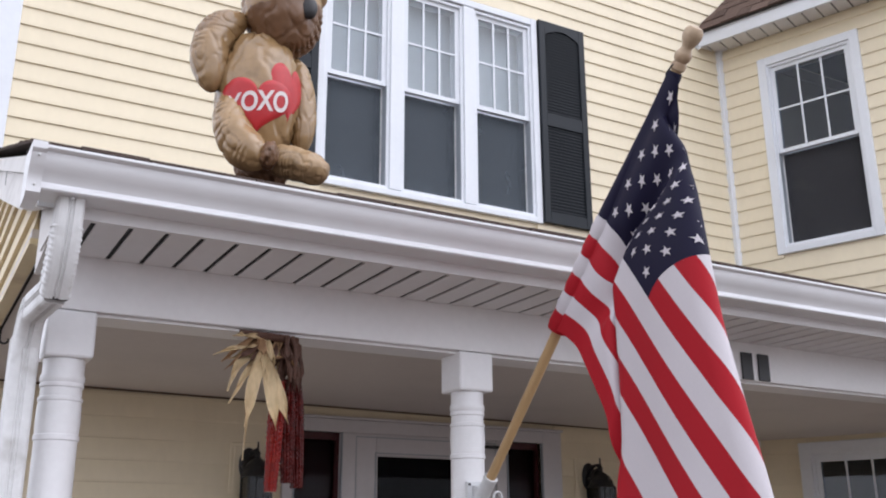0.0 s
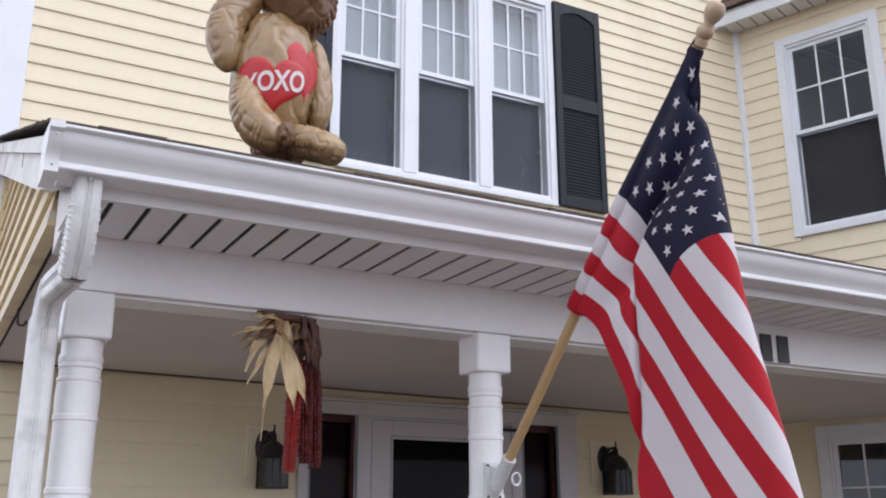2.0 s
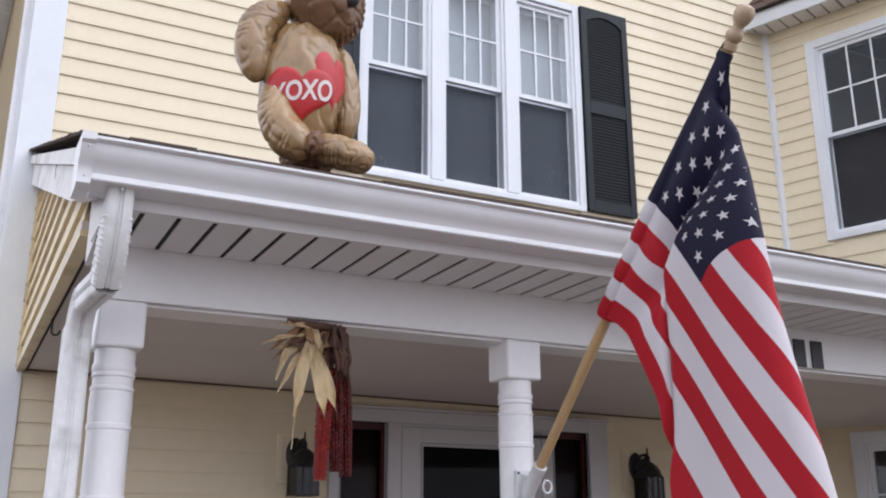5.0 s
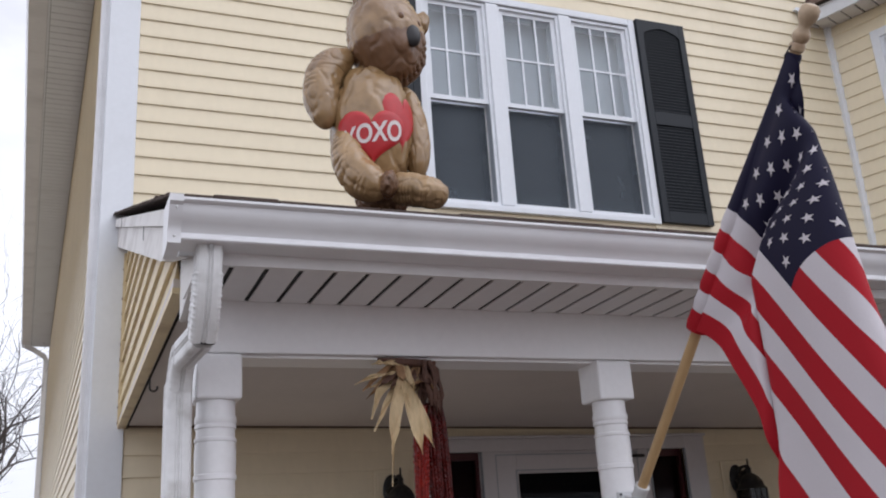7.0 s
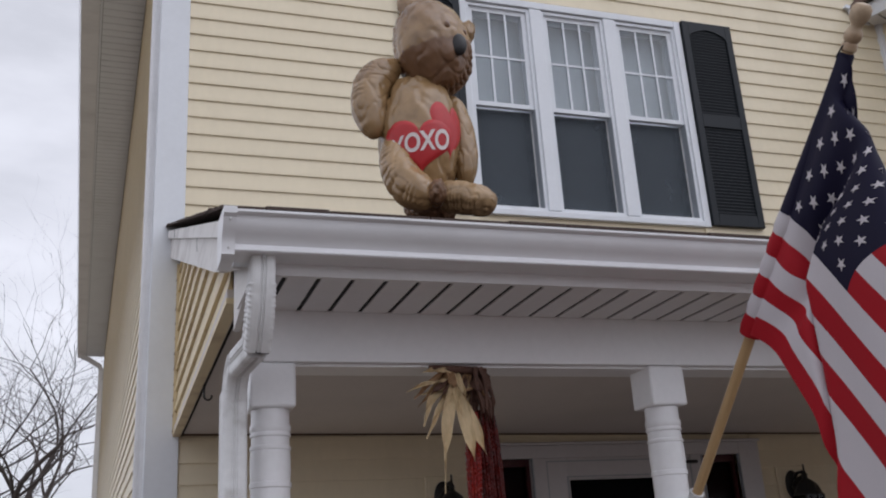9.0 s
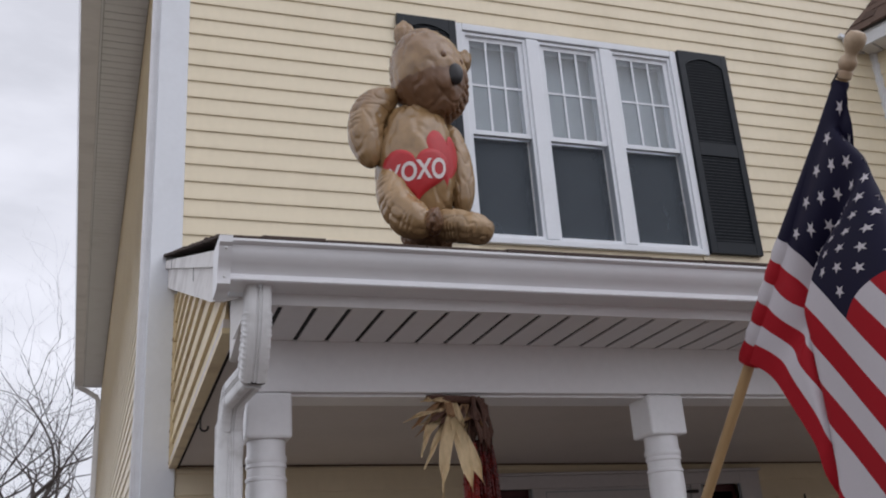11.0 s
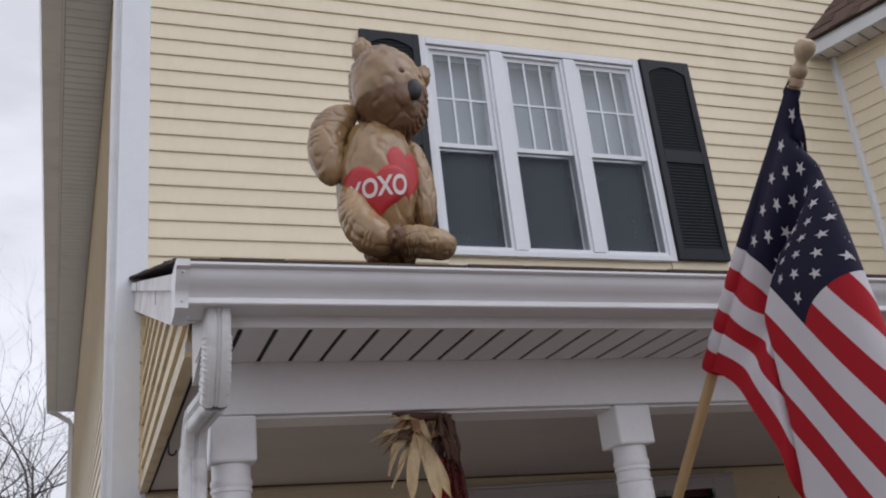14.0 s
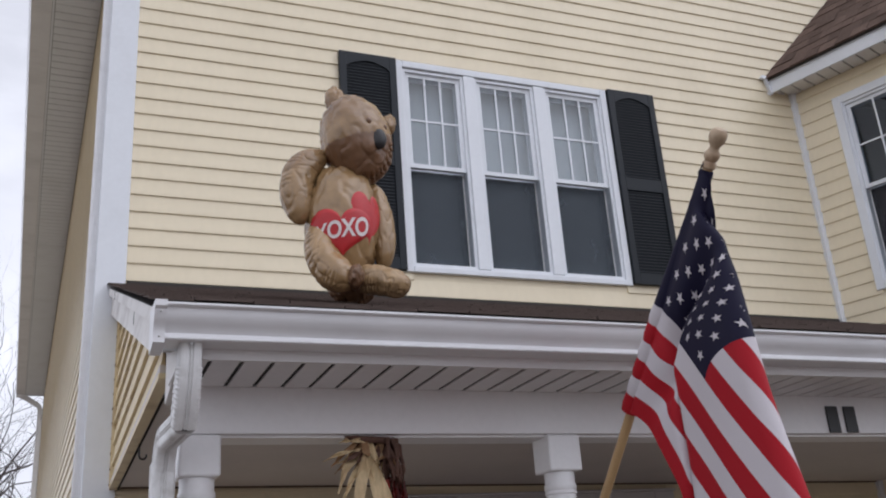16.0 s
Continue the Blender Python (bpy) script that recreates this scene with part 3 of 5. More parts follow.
def double_hung(parent, s0, s1, z0, z1, rail, blind, screen=SCREEN, jamb=0.018, glass=GLASS):
    """Jambs, upper sash in front with a grid, lower sash set back behind an insect screen."""
    part("jamb", boxes((s0, -0.012, z0, s0 + jamb, 0.12, z1)), WHITE, parent)
    part("jamb", boxes((s1 - jamb, -0.012, z0, s1, 0.12, z1)), WHITE, parent)
    part("head_jamb", boxes((s0 + jamb, -0.012, z1 - jamb, s1 - jamb, 0.12, z1)), WHITE, parent)
    part("sill_jamb", boxes((s0 + jamb, -0.014, z0, s1 - jamb, 0.12, z0 + jamb)), WHITE, parent)
    a, b = s0 + jamb, s1 - jamb
    sash(parent, "upper_sash", a, b, rail - 0.018, z1 - jamb, 0.004, grid=(3, 2), glass=glass)
    sash(parent, "lower_sash", a, b, z0 + jamb, rail + 0.012, 0.075)
    sc = part("screen_frame", boxes((a, 0.046, z0 + jamb, a + 0.010, 0.060, rail - 0.019), (b - 0.010, 0.046, z0 + jamb, b, 0.060, rail - 0.019), (a + 0.010, 0.047, z0 + jamb, b - 0.010, 0.059, z0 + jamb + 0.010)), SPOUT, parent)
    part("insect_screen", boxes((a + 0.010, 0.052, z0 + jamb + 0.010, b - 0.010, 0.054, rail - 0.019)), screen, sc)
    # grey strips add the jamb track's shade as colour
    for x in (a + 0.0005, b - 0.003):
        part("jamb_shade", boxes((x, -0.008, z0 + jamb + 0.001, x + 0.0025, 0.045, rail - 0.0195)), SHADETRIM, parent, "grey strip standing for the shaded jamb track")
    if blind:
        bm = bmesh.new()
        n = 48
        low = [bm.verts.new((a + 0.002 + (b - a - 0.004) * k / n, 0.116 + 0.0012 * math.sin(k * 0.45), z0)) for k in range(n + 1)]
        top = [bm.verts.new((v.co.x, v.co.y, z1)) for v in low]
        for k in range(n):
            bm.faces.new((low[k], low[k + 1], top[k + 1], top[k]))
        part("curtain", bm, BLIND, parent, "closed sheer grey-white curtain", smooth=True)


def casing(parent, s0, s1, z0, z1, w, y=-0.026):
    """Flat boards round an opening and a sill that stands out under it."""
    part("casing", boxes((s0, y, z0, s0 + w, 0.0, z1), bevel=0.004), WHITE, parent)
    part("casing", boxes((s1 - w, y, z0, s1, 0.0, z1), bevel=0.004), WHITE, parent)
    part("casing", boxes((s0 + w, y, z1 - w, s1 - w, 0.0, z1), bevel=0.004), WHITE, parent)
    part("sill", boxes((s0 + w, y - 0.004, z0, s1 - w, 0.0, z0 + w * 0.8), bevel=0.004), WHITE, parent)


def room(name, m, s0, s1, z0, z1, deep, material):
    """A box added behind an opening, five sides, coloured dark for the unlit room."""
    o = 0.3
    bm = boxes((s0 - o, deep, z0 - o, s1 + o, deep + 0.05, z1 + o), (s0 - o - 0.05, 0.17, z0 - o, s0 - o, deep, z1 + o), (s1 + o, 0.17, z0 - o, s1 + o + 0.05, deep, z1 + o),
               (s0 - o, 0.17, z0 - o - 0.05, s1 + o, deep, z0 - o), (s0 - o, 0.17, z1 + o, s1 + o, deep, z1 + o + 0.05))
    ob = tagged(part(name, bm, material, None), "dark box added for the darkness of an unlit room", "wall", kind="structure")
    ob.matrix_world = m


win = thing("window_1", front, "triple white double-hung window with gridded upper sashes", "window", kind="structure")
casing(win, 1.486, 3.001, 3.446, 4.858, 0.046)
for x in (1.984, 2.484):
    part("mullion", boxes((x - 0.040, -0.0265, 3.487, x + 0.040, 0.03, 4.806), bevel=0.004), WHITE, win)
for a, b in ((1.534, 1.944), (2.024, 2.444), (2.524, 2.956)):
    double_hung(win, a, b, 3.487, 4.806, 4.150, True)
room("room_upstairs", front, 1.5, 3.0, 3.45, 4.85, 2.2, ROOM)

win2 = thing("window_2", wing, "white double-hung window with a gridded upper sash", "window", kind="structure")
casing(win2, 0.297, 1.000, 3.424, 4.888, 0.062)
double_hung(win2, 0.359, 0.938, 3.474, 4.826, 4.170, False, DARKSCREEN, glass=DIMGLASS)
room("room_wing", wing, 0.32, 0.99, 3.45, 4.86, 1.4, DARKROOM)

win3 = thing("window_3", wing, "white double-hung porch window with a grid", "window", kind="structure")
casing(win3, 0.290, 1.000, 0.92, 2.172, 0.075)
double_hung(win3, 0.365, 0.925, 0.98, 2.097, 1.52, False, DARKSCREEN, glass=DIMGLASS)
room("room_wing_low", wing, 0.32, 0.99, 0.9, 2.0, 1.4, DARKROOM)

# ---- shutters ----


def shutter(m, label):
    """A vinyl shutter 0.365 wide and 1.405 high: frame with an arched top, middle rail, two louvred fields."""
    w, h, t, st = 0.365, 1.405, 0.030, 0.045
    sh = thing("shutter", m, label, "shutter", "window shutters")
    part("stile", boxes((0, -t, 0, st, 0, h), bevel=0.003), SHUTTER, sh)
    part("stile", boxes((w - st, -t, 0, w, 0, h), bevel=0.003), SHUTTER, sh)
    part("bottom_rail", boxes((st, -t + 0.001, 0, w - st, 0, 0.075), bevel=0.002), SHUTTER, sh)
    part("middle_rail", boxes((st, -t + 0.001, 0.655, w - st, 0, 0.745), bevel=0.002), SHUTTER, sh)
    arch = [(st, h - 0.001), (st, h - 0.105)]
    for k in range(9):
        f = k / 8
        arch.append((st + 0.02 + (w - 2 * st - 0.04) * f, h - 0.085 + 0.035 * math.sin(math.pi * f)))
    arch += [(w - st, h - 0.105), (w - st, h - 0.001)]
    part("top_rail", extrude_y(bmesh.new(), arch, -t + 0.001, 0), SHUTTER, sh)
    part("back_plate", boxes((st, -0.0165, 0.07, w - st, 0, h - 0.05)), SHUTTER, sh)
    for z0, z1 in ((0.082, 0.652), (0.752, h - 0.060)):
        bm = bmesh.new()
        z = z0
        while z < z1:
            extrude_x(bm, [(-0.008, z + 0.018), (-0.024, z + 0.004), (-0.024, z), (-0.008, z + 0.012)], st, w - st)
            z += 0.0215
        part("louvres", bm, SHUTTER, sh)
    return sh


shutter(pose(1.121, -0.014, 3.450), "dark slate green louvred vinyl shutter behind the teddy bear")
shutter(pose(3.006, -0.014, 3.455), "dark slate green louvred vinyl shutter beside the window")

# ---- front door ----
door = thing("door_1", front, "white storm door between two dark red sidelights", "door", kind="structure")
part("casing", boxes((1.385, -0.030, 0.11, 1.440, 0.0, 2.178), bevel=0.004), SHADEDDOOR, door)
part("casing", boxes((2.935, -0.030, 0.11, 3.065, 0.0, 2.178), bevel=0.004), SHADEDDOOR, door)
part("head_casing", boxes((1.440, -0.030, 2.113, 2.935, 0.0, 2.178), bevel=0.004), SHADEDDOOR, door)
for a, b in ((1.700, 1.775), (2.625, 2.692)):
    part("door_post", boxes((a, -0.026, 0.11, b, 0.10, 2.113), bevel=0.003), SHADEDDOOR, door)
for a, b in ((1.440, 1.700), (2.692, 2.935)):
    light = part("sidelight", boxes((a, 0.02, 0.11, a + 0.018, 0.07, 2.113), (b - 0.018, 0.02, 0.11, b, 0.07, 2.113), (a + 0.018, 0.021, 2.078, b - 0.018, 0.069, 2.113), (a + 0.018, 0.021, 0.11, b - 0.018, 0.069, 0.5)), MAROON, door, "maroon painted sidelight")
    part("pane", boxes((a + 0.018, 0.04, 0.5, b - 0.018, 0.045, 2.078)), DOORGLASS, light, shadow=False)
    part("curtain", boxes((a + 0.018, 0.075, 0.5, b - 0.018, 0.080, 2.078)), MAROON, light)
storm = part("storm_door", boxes((1.775, -0.02, 0.13, 1.894, 0.02, 2.113), (2.505, -0.02, 0.13, 2.625, 0.02, 2.113), (1.894, -0.019, 2.014, 2.505, 0.019, 2.113), (1.894, -0.019, 0.13, 2.505, 0.019, 0.40), bevel=0.003), SHADEDDOOR, door, "white aluminium storm door")
part("inner_bead", boxes((1.894, -0.010, 0.40, 1.906, 0.012, 2.014), (2.493, -0.010, 0.40, 2.505, 0.012, 2.014), (1.906, -0.009, 2.002, 2.493, 0.011, 2.014)), SHADEDDOOR, storm)
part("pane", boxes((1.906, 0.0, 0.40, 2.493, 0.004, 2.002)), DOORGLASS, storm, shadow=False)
# the dark reveal gap round the door, laid on as thin grey lines
part("edge_gap_line", boxes((1.7755, -0.0225, 0.13, 1.7815, -0.0202, 2.0995), (2.6185, -0.0225, 0.13, 2.6245, -0.0202, 2.0995), (1.7815, -0.0224, 2.0935, 2.6185, -0.0203, 2.0993)), SHADETRIM, storm, "thin grey line drawing the dark gap round the door")
part("glass_seal", boxes((1.886, -0.0225, 0.40, 1.8935, -0.0202, 2.0205), (2.5055, -0.0225, 0.40, 2.513, -0.0202, 2.0205), (1.8935, -0.0224, 2.0145, 2.5055, -0.0203, 2.0203)), SHADETRIM, storm)
part("head_cap", boxes((1.378, -0.044, 2.1785, 3.072, 0.0, 2.192), bevel=0.003), SHADEDDOOR, door)
for x in (1.4405, 1.6945, 2.6925, 2.9295):
    part("casing_bead", boxes((x, -0.034, 0.11, x + 0.005, -0.012, 2.1125)), SHADETRIM, door)
part("door_closer", boxes((2.52, -0.045, 2.068, 2.66, -0.022, 2.084), bevel=0.004), BLACK, storm, "small black door closer")
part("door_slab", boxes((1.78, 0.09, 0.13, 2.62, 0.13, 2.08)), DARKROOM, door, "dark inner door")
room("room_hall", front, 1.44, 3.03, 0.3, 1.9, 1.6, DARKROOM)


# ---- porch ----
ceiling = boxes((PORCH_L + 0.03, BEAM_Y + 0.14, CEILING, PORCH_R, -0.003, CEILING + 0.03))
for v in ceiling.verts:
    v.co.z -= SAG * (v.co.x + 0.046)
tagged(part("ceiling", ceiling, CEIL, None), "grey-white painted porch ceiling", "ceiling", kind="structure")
# the shadow line between ceiling and wall, added as a thin dark strip
ceiling_strip = boxes((-0.046, -0.034, CEILING - 0.007, INNER_X - 0.04, -0.014, CEILING - 0.001))
for v in ceiling_strip.verts:
    v.co.z -= SAG * (v.co.x + 0.046)
tagged(part("ceiling_shadow_line", ceiling_strip, SHADOWLINE, None), "thin dark strip drawing the shadow where porch ceiling meets wall", "trim", kind="structure")
beam = thing("porch_beam", front, "white clad beam along the porch front", "beam", kind="structure")
part("cladding", boxes((PORCH_L + 0.078, BEAM_Y, 2.075, PORCH_R, BEAM_Y + 0.14, SOFFIT_Z - 0.001), bevel=0.003), BEAMPAINT, beam)
part("back_cladding", boxes((PORCH_L + 0.078, BEAM_Y + 0.141, 2.112, PORCH_R, BEAM_Y + 0.165, CEILING - 0.001)), BEAMPAINT, beam)
part("bottom_strip", boxes((PORCH_L + 0.08, BEAM_Y + 0.018, 2.068, PORCH_R, BEAM_Y + 0.122, 2.0745)), BEAMPAINT, beam)
for x, z in ((1.497, 2.104), (1.512, 2.098), (1.505, 2.120)):
    part("screw_hole", lathe(bmesh.new(), [(0.003, -0.001), (0.003, 0.001)], pose(x, BEAM_Y - 0.001, z, 90), 8), DARKGAP, beam)

soffit = thing("porch_soffit", front, "grey-white vinyl soffit with dark grooves between panels", "soffit", kind="structure")
part("backing", boxes((PORCH_L + 0.045, -2.638, SOFFIT_Z - 0.0012, PORCH_R, BEAM_Y + 0.002, SOFFIT_Z + 0.02)), DARKGAP, soffit)
SLAT = 0.0760
strip = bmesh.new()
box(strip, 0, -2.638, SOFFIT_Z - 0.005, SLAT - 0.0117, BEAM_Y - 0.001, SOFFIT_Z - 0.0015)
first = part("soffit_panel", strip, SOFFIT, soffit)
first.location.x = -0.0616
x = -0.0616 + SLAT
while x < PORCH_R - 0.07:
    o = new("soffit_panel", first.data)
    o.parent, o.location.x = soffit, x
    x += SLAT
part("front_channel", boxes((PORCH_L + 0.045, -2.652, SOFFIT_Z - 0.008, PORCH_R, -2.6385, SOFFIT_Z + 0.02)), SOFFIT, soffit)
fascia = tagged(part("fascia", boxes((PORCH_L, -2.645, SOFFIT_Z + 0.021, PORCH_R, -2.610, 2.330)), WHITE, None), "white fascia board behind the porch gutter", "trim", kind="structure")

gutter = thing("porch_gutter", front, "white aluminium gutter along the porch eave", "gutter")
face = [(-2.6470, 2.2234), (-2.7209, 2.2234), (-2.7240, 2.226), (-2.7240, 2.234), (-2.7201, 2.239), (-2.7248, 2.247), (-2.7355, 2.257), (-2.7463, 2.268), (-2.7517, 2.280), (-2.7533, 2.290), (-2.7617, 2.292), (-2.7648, 2.295), (-2.7648, 2.300), (-2.7571, 2.301), (-2.7494, 2.294), (-2.7456, 2.276), (-2.7171, 2.240), (-2.7171, 2.228), (-2.6509, 2.228), (-2.6509, 2.331), (-2.6470, 2.331)]
part("trough", extrude_x(bmesh.new(), face, -0.117, PORCH_R), GUTTER, gutter, smooth=True)
cap = [(-2.6400, 2.2060), (-2.7146, 2.2060), (-2.7287, 2.214), (-2.7287, 2.238), (-2.7342, 2.250), (-2.7452, 2.260), (-2.7538, 2.272), (-2.7585, 2.284), (-2.7687, 2.289), (-2.7703, 2.303), (-2.6400, 2.312)]
part("end_cap", extrude_x(bmesh.new(), cap, -0.1355, -0.1090), GUTTER, gutter, "moulded gutter end cap", smooth=True)
for x, y, z in ((-0.1215, -2.7635, 2.2785), (-0.1215, -2.7305, 2.228)):
    part("rivet", lathe(bmesh.new(), [(0.0025, -0.002), (0.0025, 0.003), (0.001, 0.004)], pose(x, y + 0.0025, z, 90), 8), SPOUT, gutter)

# porch roof: deck, then rows of shingles
roof = thing("porch_roof", front, "low brown asphalt shingle porch roof", "roof", kind="structure")
deck = [(ROOF_Y + 0.04, ROOF_Z - 0.004), (0.0, ROOF_Z + SLOPE * 2.70 - 0.016), (0.0, ROOF_Z + SLOPE * 2.70 - 0.05), (ROOF_Y + 0.07, ROOF_Z - 0.03)]
part("deck", extrude_x(bmesh.new(), deck, PORCH_L - 0.02, PORCH_R + 0.1), FELT, roof)
bm = bmesh.new()
rng = random.Random(4)
row = 0
u = 0.0
while u < 2.66:
    x = PORCH_L - 0.035 - rng.random() * 0.2
    while x < PORCH_R + 0.1:
        w = 0.13 + rng.random() * 0.12
        dip, lift = rng.random() * 0.012, rng.random() * 0.004
        a, b = max(x, PORCH_L - 0.035), x + w - 0.004
        if b > a + 0.01:
            y0, y1 = ROOF_Y + u - dip, min(ROOF_Y + u + 0.16, -0.004)
            z0, z1 = ROOF_Z + SLOPE * (y0 - ROOF_Y) + 0.004 + lift, ROOF_Z + SLOPE * (y1 - ROOF_Y) + 0.001
            extrude_x(bm, [(y0, z0), (y0, z0 + 0.007), (y1, z1 + 0.003), (y1, z1)], a, b)
        x += w
    u += 0.14
tagged(part("shingles", bm, SHINGLE, roof), kind="stuff")
part("flashing", extrude_x(bmesh.new(), [(-0.016, 3.268), (-0.016, 3.300), (-0.014, 3.300), (-0.014, 3.268)], -0.04, INNER_X), FELT, roof)

# the open end of the porch roof: rake board, gable siding, boxed eave end
end = thing("porch_gable_end", front, "cream siding and white rake board at the porch end", "gable", kind="structure")


def rake_z(y, drop):
    return ROOF_Z + SLOPE * (y - ROOF_Y) - drop


X0 = PORCH_L
for y, z in ((-0.62, 0.020), (-1.9, 0.061)):
    part("butt_joint", boxes((X0 - 0.0235, y, rake_z(y, z + 0.040), X0 - 0.0221, y + 0.004, rake_z(y, z))), DARKGAP, end)
bm = extrude_x(bmesh.new(), [(-2.66, rake_z(-2.66, 0.020)), (-0.001, rake_z(0, 0.020)), (-0.001, rake_z(0, 0.060)), (-2.66, rake_z(-2.66, 0.060))], X0 - 0.022, X0 + 0.02)
part("rake_moulding", bm, OLDPAINT, end)
bm = extrude_x(bmesh.new(), [(-2.61, rake_z(-2.61, 0.061)), (-0.001, rake_z(0, 0.061)), (-0.001, rake_z(0, 0.160)), (-2.30, rake_z(-2.30, 0.150)), (-2.61, rake_z(-2.61, 0.13))], X0 - 0.008, X0 + 0.02)
part("rake_board", bm, OLDPAINT, end, "weathered white rake board")
X0 = PORCH_L + 0.030
z = CEILING + 0.004
while z < rake_z(-0.05, 0.16):
    top = min(z + 0.092, 3.12)
    ya = max(-2.20, ROOF_Y + (z + 0.13 - ROOF_Z) / SLOPE)
    yb = max(-2.20, ROOF_Y + (top + 0.13 - ROOF_Z) / SLOPE)
    if ya < -0.03:
        bm = bmesh.new()
        prof = ((X0 + 0.019, z), (X0 + 0.002, z + 0.001), (X0 + 0.002, z + 0.012), (X0 + 0.014, top + 0.004))
        ys = (ya, ya, ya, min(yb, -0.005))
        a = [bm.verts.new((px, py, pz)) for (px, pz), py in zip(prof, ys)]
        b = [bm.verts.new((px, -0.003, pz)) for px, pz in prof]
        for i in range(4):
            bm.faces.new((a[i], a[(i + 1) % 4], b[(i + 1) % 4], b[i]))
        bm.faces.new(a[::-1])
        bm.faces.new(b)
        part("siding_board", bm, GABLE, end)
    z += 0.0961
bm = extrude_x(bmesh.new(), [(-2.28, CEILING), (-0.002, CEILING), (-0.002, 3.06), (-2.28, 2.30)], X0 + 0.02, X0 + 0.05)
part("backing", bm, GABLE, end)
part("bottom_trim", boxes((X0 - 0.004, -2.24, CEILING - 0.012, X0 + 0.03, -0.003, CEILING + 0.003)), GABLE, end, "stained cream edge trim")
part("gap_line", boxes((X0 + 0.0365, -2.24, CEILING - 0.012, X0 + 0.040, -0.003, CEILING - 0.001)), DARKGAP, end)
bm = extrude_x(bmesh.new(), [(-2.625, 2.228), (-2.625, 2.30), (-2.27, 2.37), (-2.27, 2.17)], X0 + 0.012, X0 + 0.026)
part("boxed_end", bm, OLDPAINT, end, "weathered white end board")
part("wall_channel", boxes((X0 - 0.006, -0.028, CEILING, X0 + 0.018, -0.0225, 3.08)), GABLE, end, "rust-stained siding channel")

for k in range(11):
    z = CEILING + 0.012 + 0.0725 * k
    part("rust_spot", lathe(bmesh.new(), [(0.006 + 0.002 * (k % 3), -0.001), (0.004, 0.001)], pose(PORCH_L + 0.0235, -0.025, z, 0, -90, 0), 8), RUST, end, "brown rust stain")

# ---- posts ----


def post(x):
    p = thing("porch_post", pose(x, -2.315, 0.11), "white turned wooden porch post under the beam", "post", "porch posts")
    h = 0.0535
    part("top_block", boxes((-h, -h, 1.857, h, h, 1.9635), bevel=0.006), POSTPAINT, p)
    prof = [(0.046, 0.45), (0.050, 0.47), (0.047, 0.49), (0.0515, 0.50), (0.0515, 0.515), (0.048, 0.52), (0.049, 0.60)]
    prof += [(0.047, 0.62), (0.0495, 0.63), (0.0495, 0.645), (0.046, 0.648), (0.0465, 0.9), (0.0465, 1.2), (0.0460, 1.42), (0.0458, 1.500), (0.0486, 1.5015), (0.0486, 1.510), (0.0458, 1.512), (0.0458, 1.520), (0.0486, 1.5215), (0.0486, 1.532), (0.0458, 1.534)]
    prof += [(0.0458, 1.676), (0.0486, 1.6775), (0.0486, 1.688), (0.0462, 1.690), (0.0476, 1.720), (0.0470, 1.748), (0.0458, 1.762), (0.0482, 1.7635), (0.0482, 1.770), (0.0448, 1.773), (0.0442, 1.792), (0.0474, 1.794), (0.0474, 1.800), (0.0455, 1.803), (0.0482, 1.810), (0.0478, 1.820), (0.0448, 1.824), (0.0450, 1.8565)]
    part("turned_shaft", lathe(bmesh.new(), prof, n=32), POSTPAINT, p, smooth=True)
    part("base_block", boxes((-h, -h, 0.0, h, h, 0.449), bevel=0.006), POSTPAINT, p)
    return p


first_post = post(0.024)
copy_thing(first_post, pose(1.082, -2.315, 0.11))

# ---- house number: two plain bars ----
number = thing("house_number", pose(2.12, BEAM_Y - 0.001, 2.077), "two plain black bars on the porch beam", "house number")
for x in (-0.024, 0.052):
    part("numeral_bar", boxes((x, -0.006, 0.0, x + 0.050, -0.0005, 0.090), bevel=0.002), BLACKNUM, number)

# ---- downspout at the porch corner ----
spout = thing("porch_downspout", pose(-0.044, -2.630, 0.013), "weathered white ribbed downspout with elbows beside the post", "downspout")
sec = rounded_rect(0.053, 0.066, 0.010, 0.004)
path = []
for k in range(57):
    f = k / 56
    path.append((-0.002, -0.046 * (1 - f) ** 1.6 - 0.012 * math.sin(math.pi * f) + 0.040 * max(0, f - 0.45) ** 2 * 3.3, 2.250 - 0.205 * f))
bm = sweep(bmesh.new(), path, sec)
# crimps bite into both edges; the middle stays smooth
for i, v in enumerate(bm.verts):
    ring, side = i // len(sec), v.co.x + 0.002
    if ring > 24 and abs(side) > 0.014:
        v.co.x += math.copysign((0.0036, 0.0014, -0.0014, -0.0028, -0.0014)[ring % 5], side)
part("upper_elbow", bm, SPOUT, spout, "crimped upper elbow")
part("screw", lathe(bmesh.new(), [(0.004, -0.002), (0.004, 0.002), (0.002, 0.003)], pose(-0.002, -0.0765, 2.206, 90), 8), HOLDER, spout)
part("crimp_band", sweep(bmesh.new(), [(0, 0.041, 2.050), (-0.001, 0.047, 2.042)], rounded_rect(0.046, 0.064, 0.012)), DARKGAP, spout)
part("offset_pipe", sweep(bmesh.new(), [(0.0, 0.040, 2.050), (-0.010, 0.115, 2.045), (-0.020, 0.195, 2.040)], rounded_rect(0.046, 0.064, 0.012, 0.003)), SPOUT, spout)
path, sizes = [], []
for k in range(24):
    a = radians(60 * k / 23)
    path.append((-0.020 - 0.004 * k / 23, 0.195 + 0.075 * math.sin(a) * 0.9, 2.040 - 0.02 * k / 23 - 0.10 * (1 - math.cos(a))))
    sizes.append(1.012 if k % 4 == 1 else 0.995)
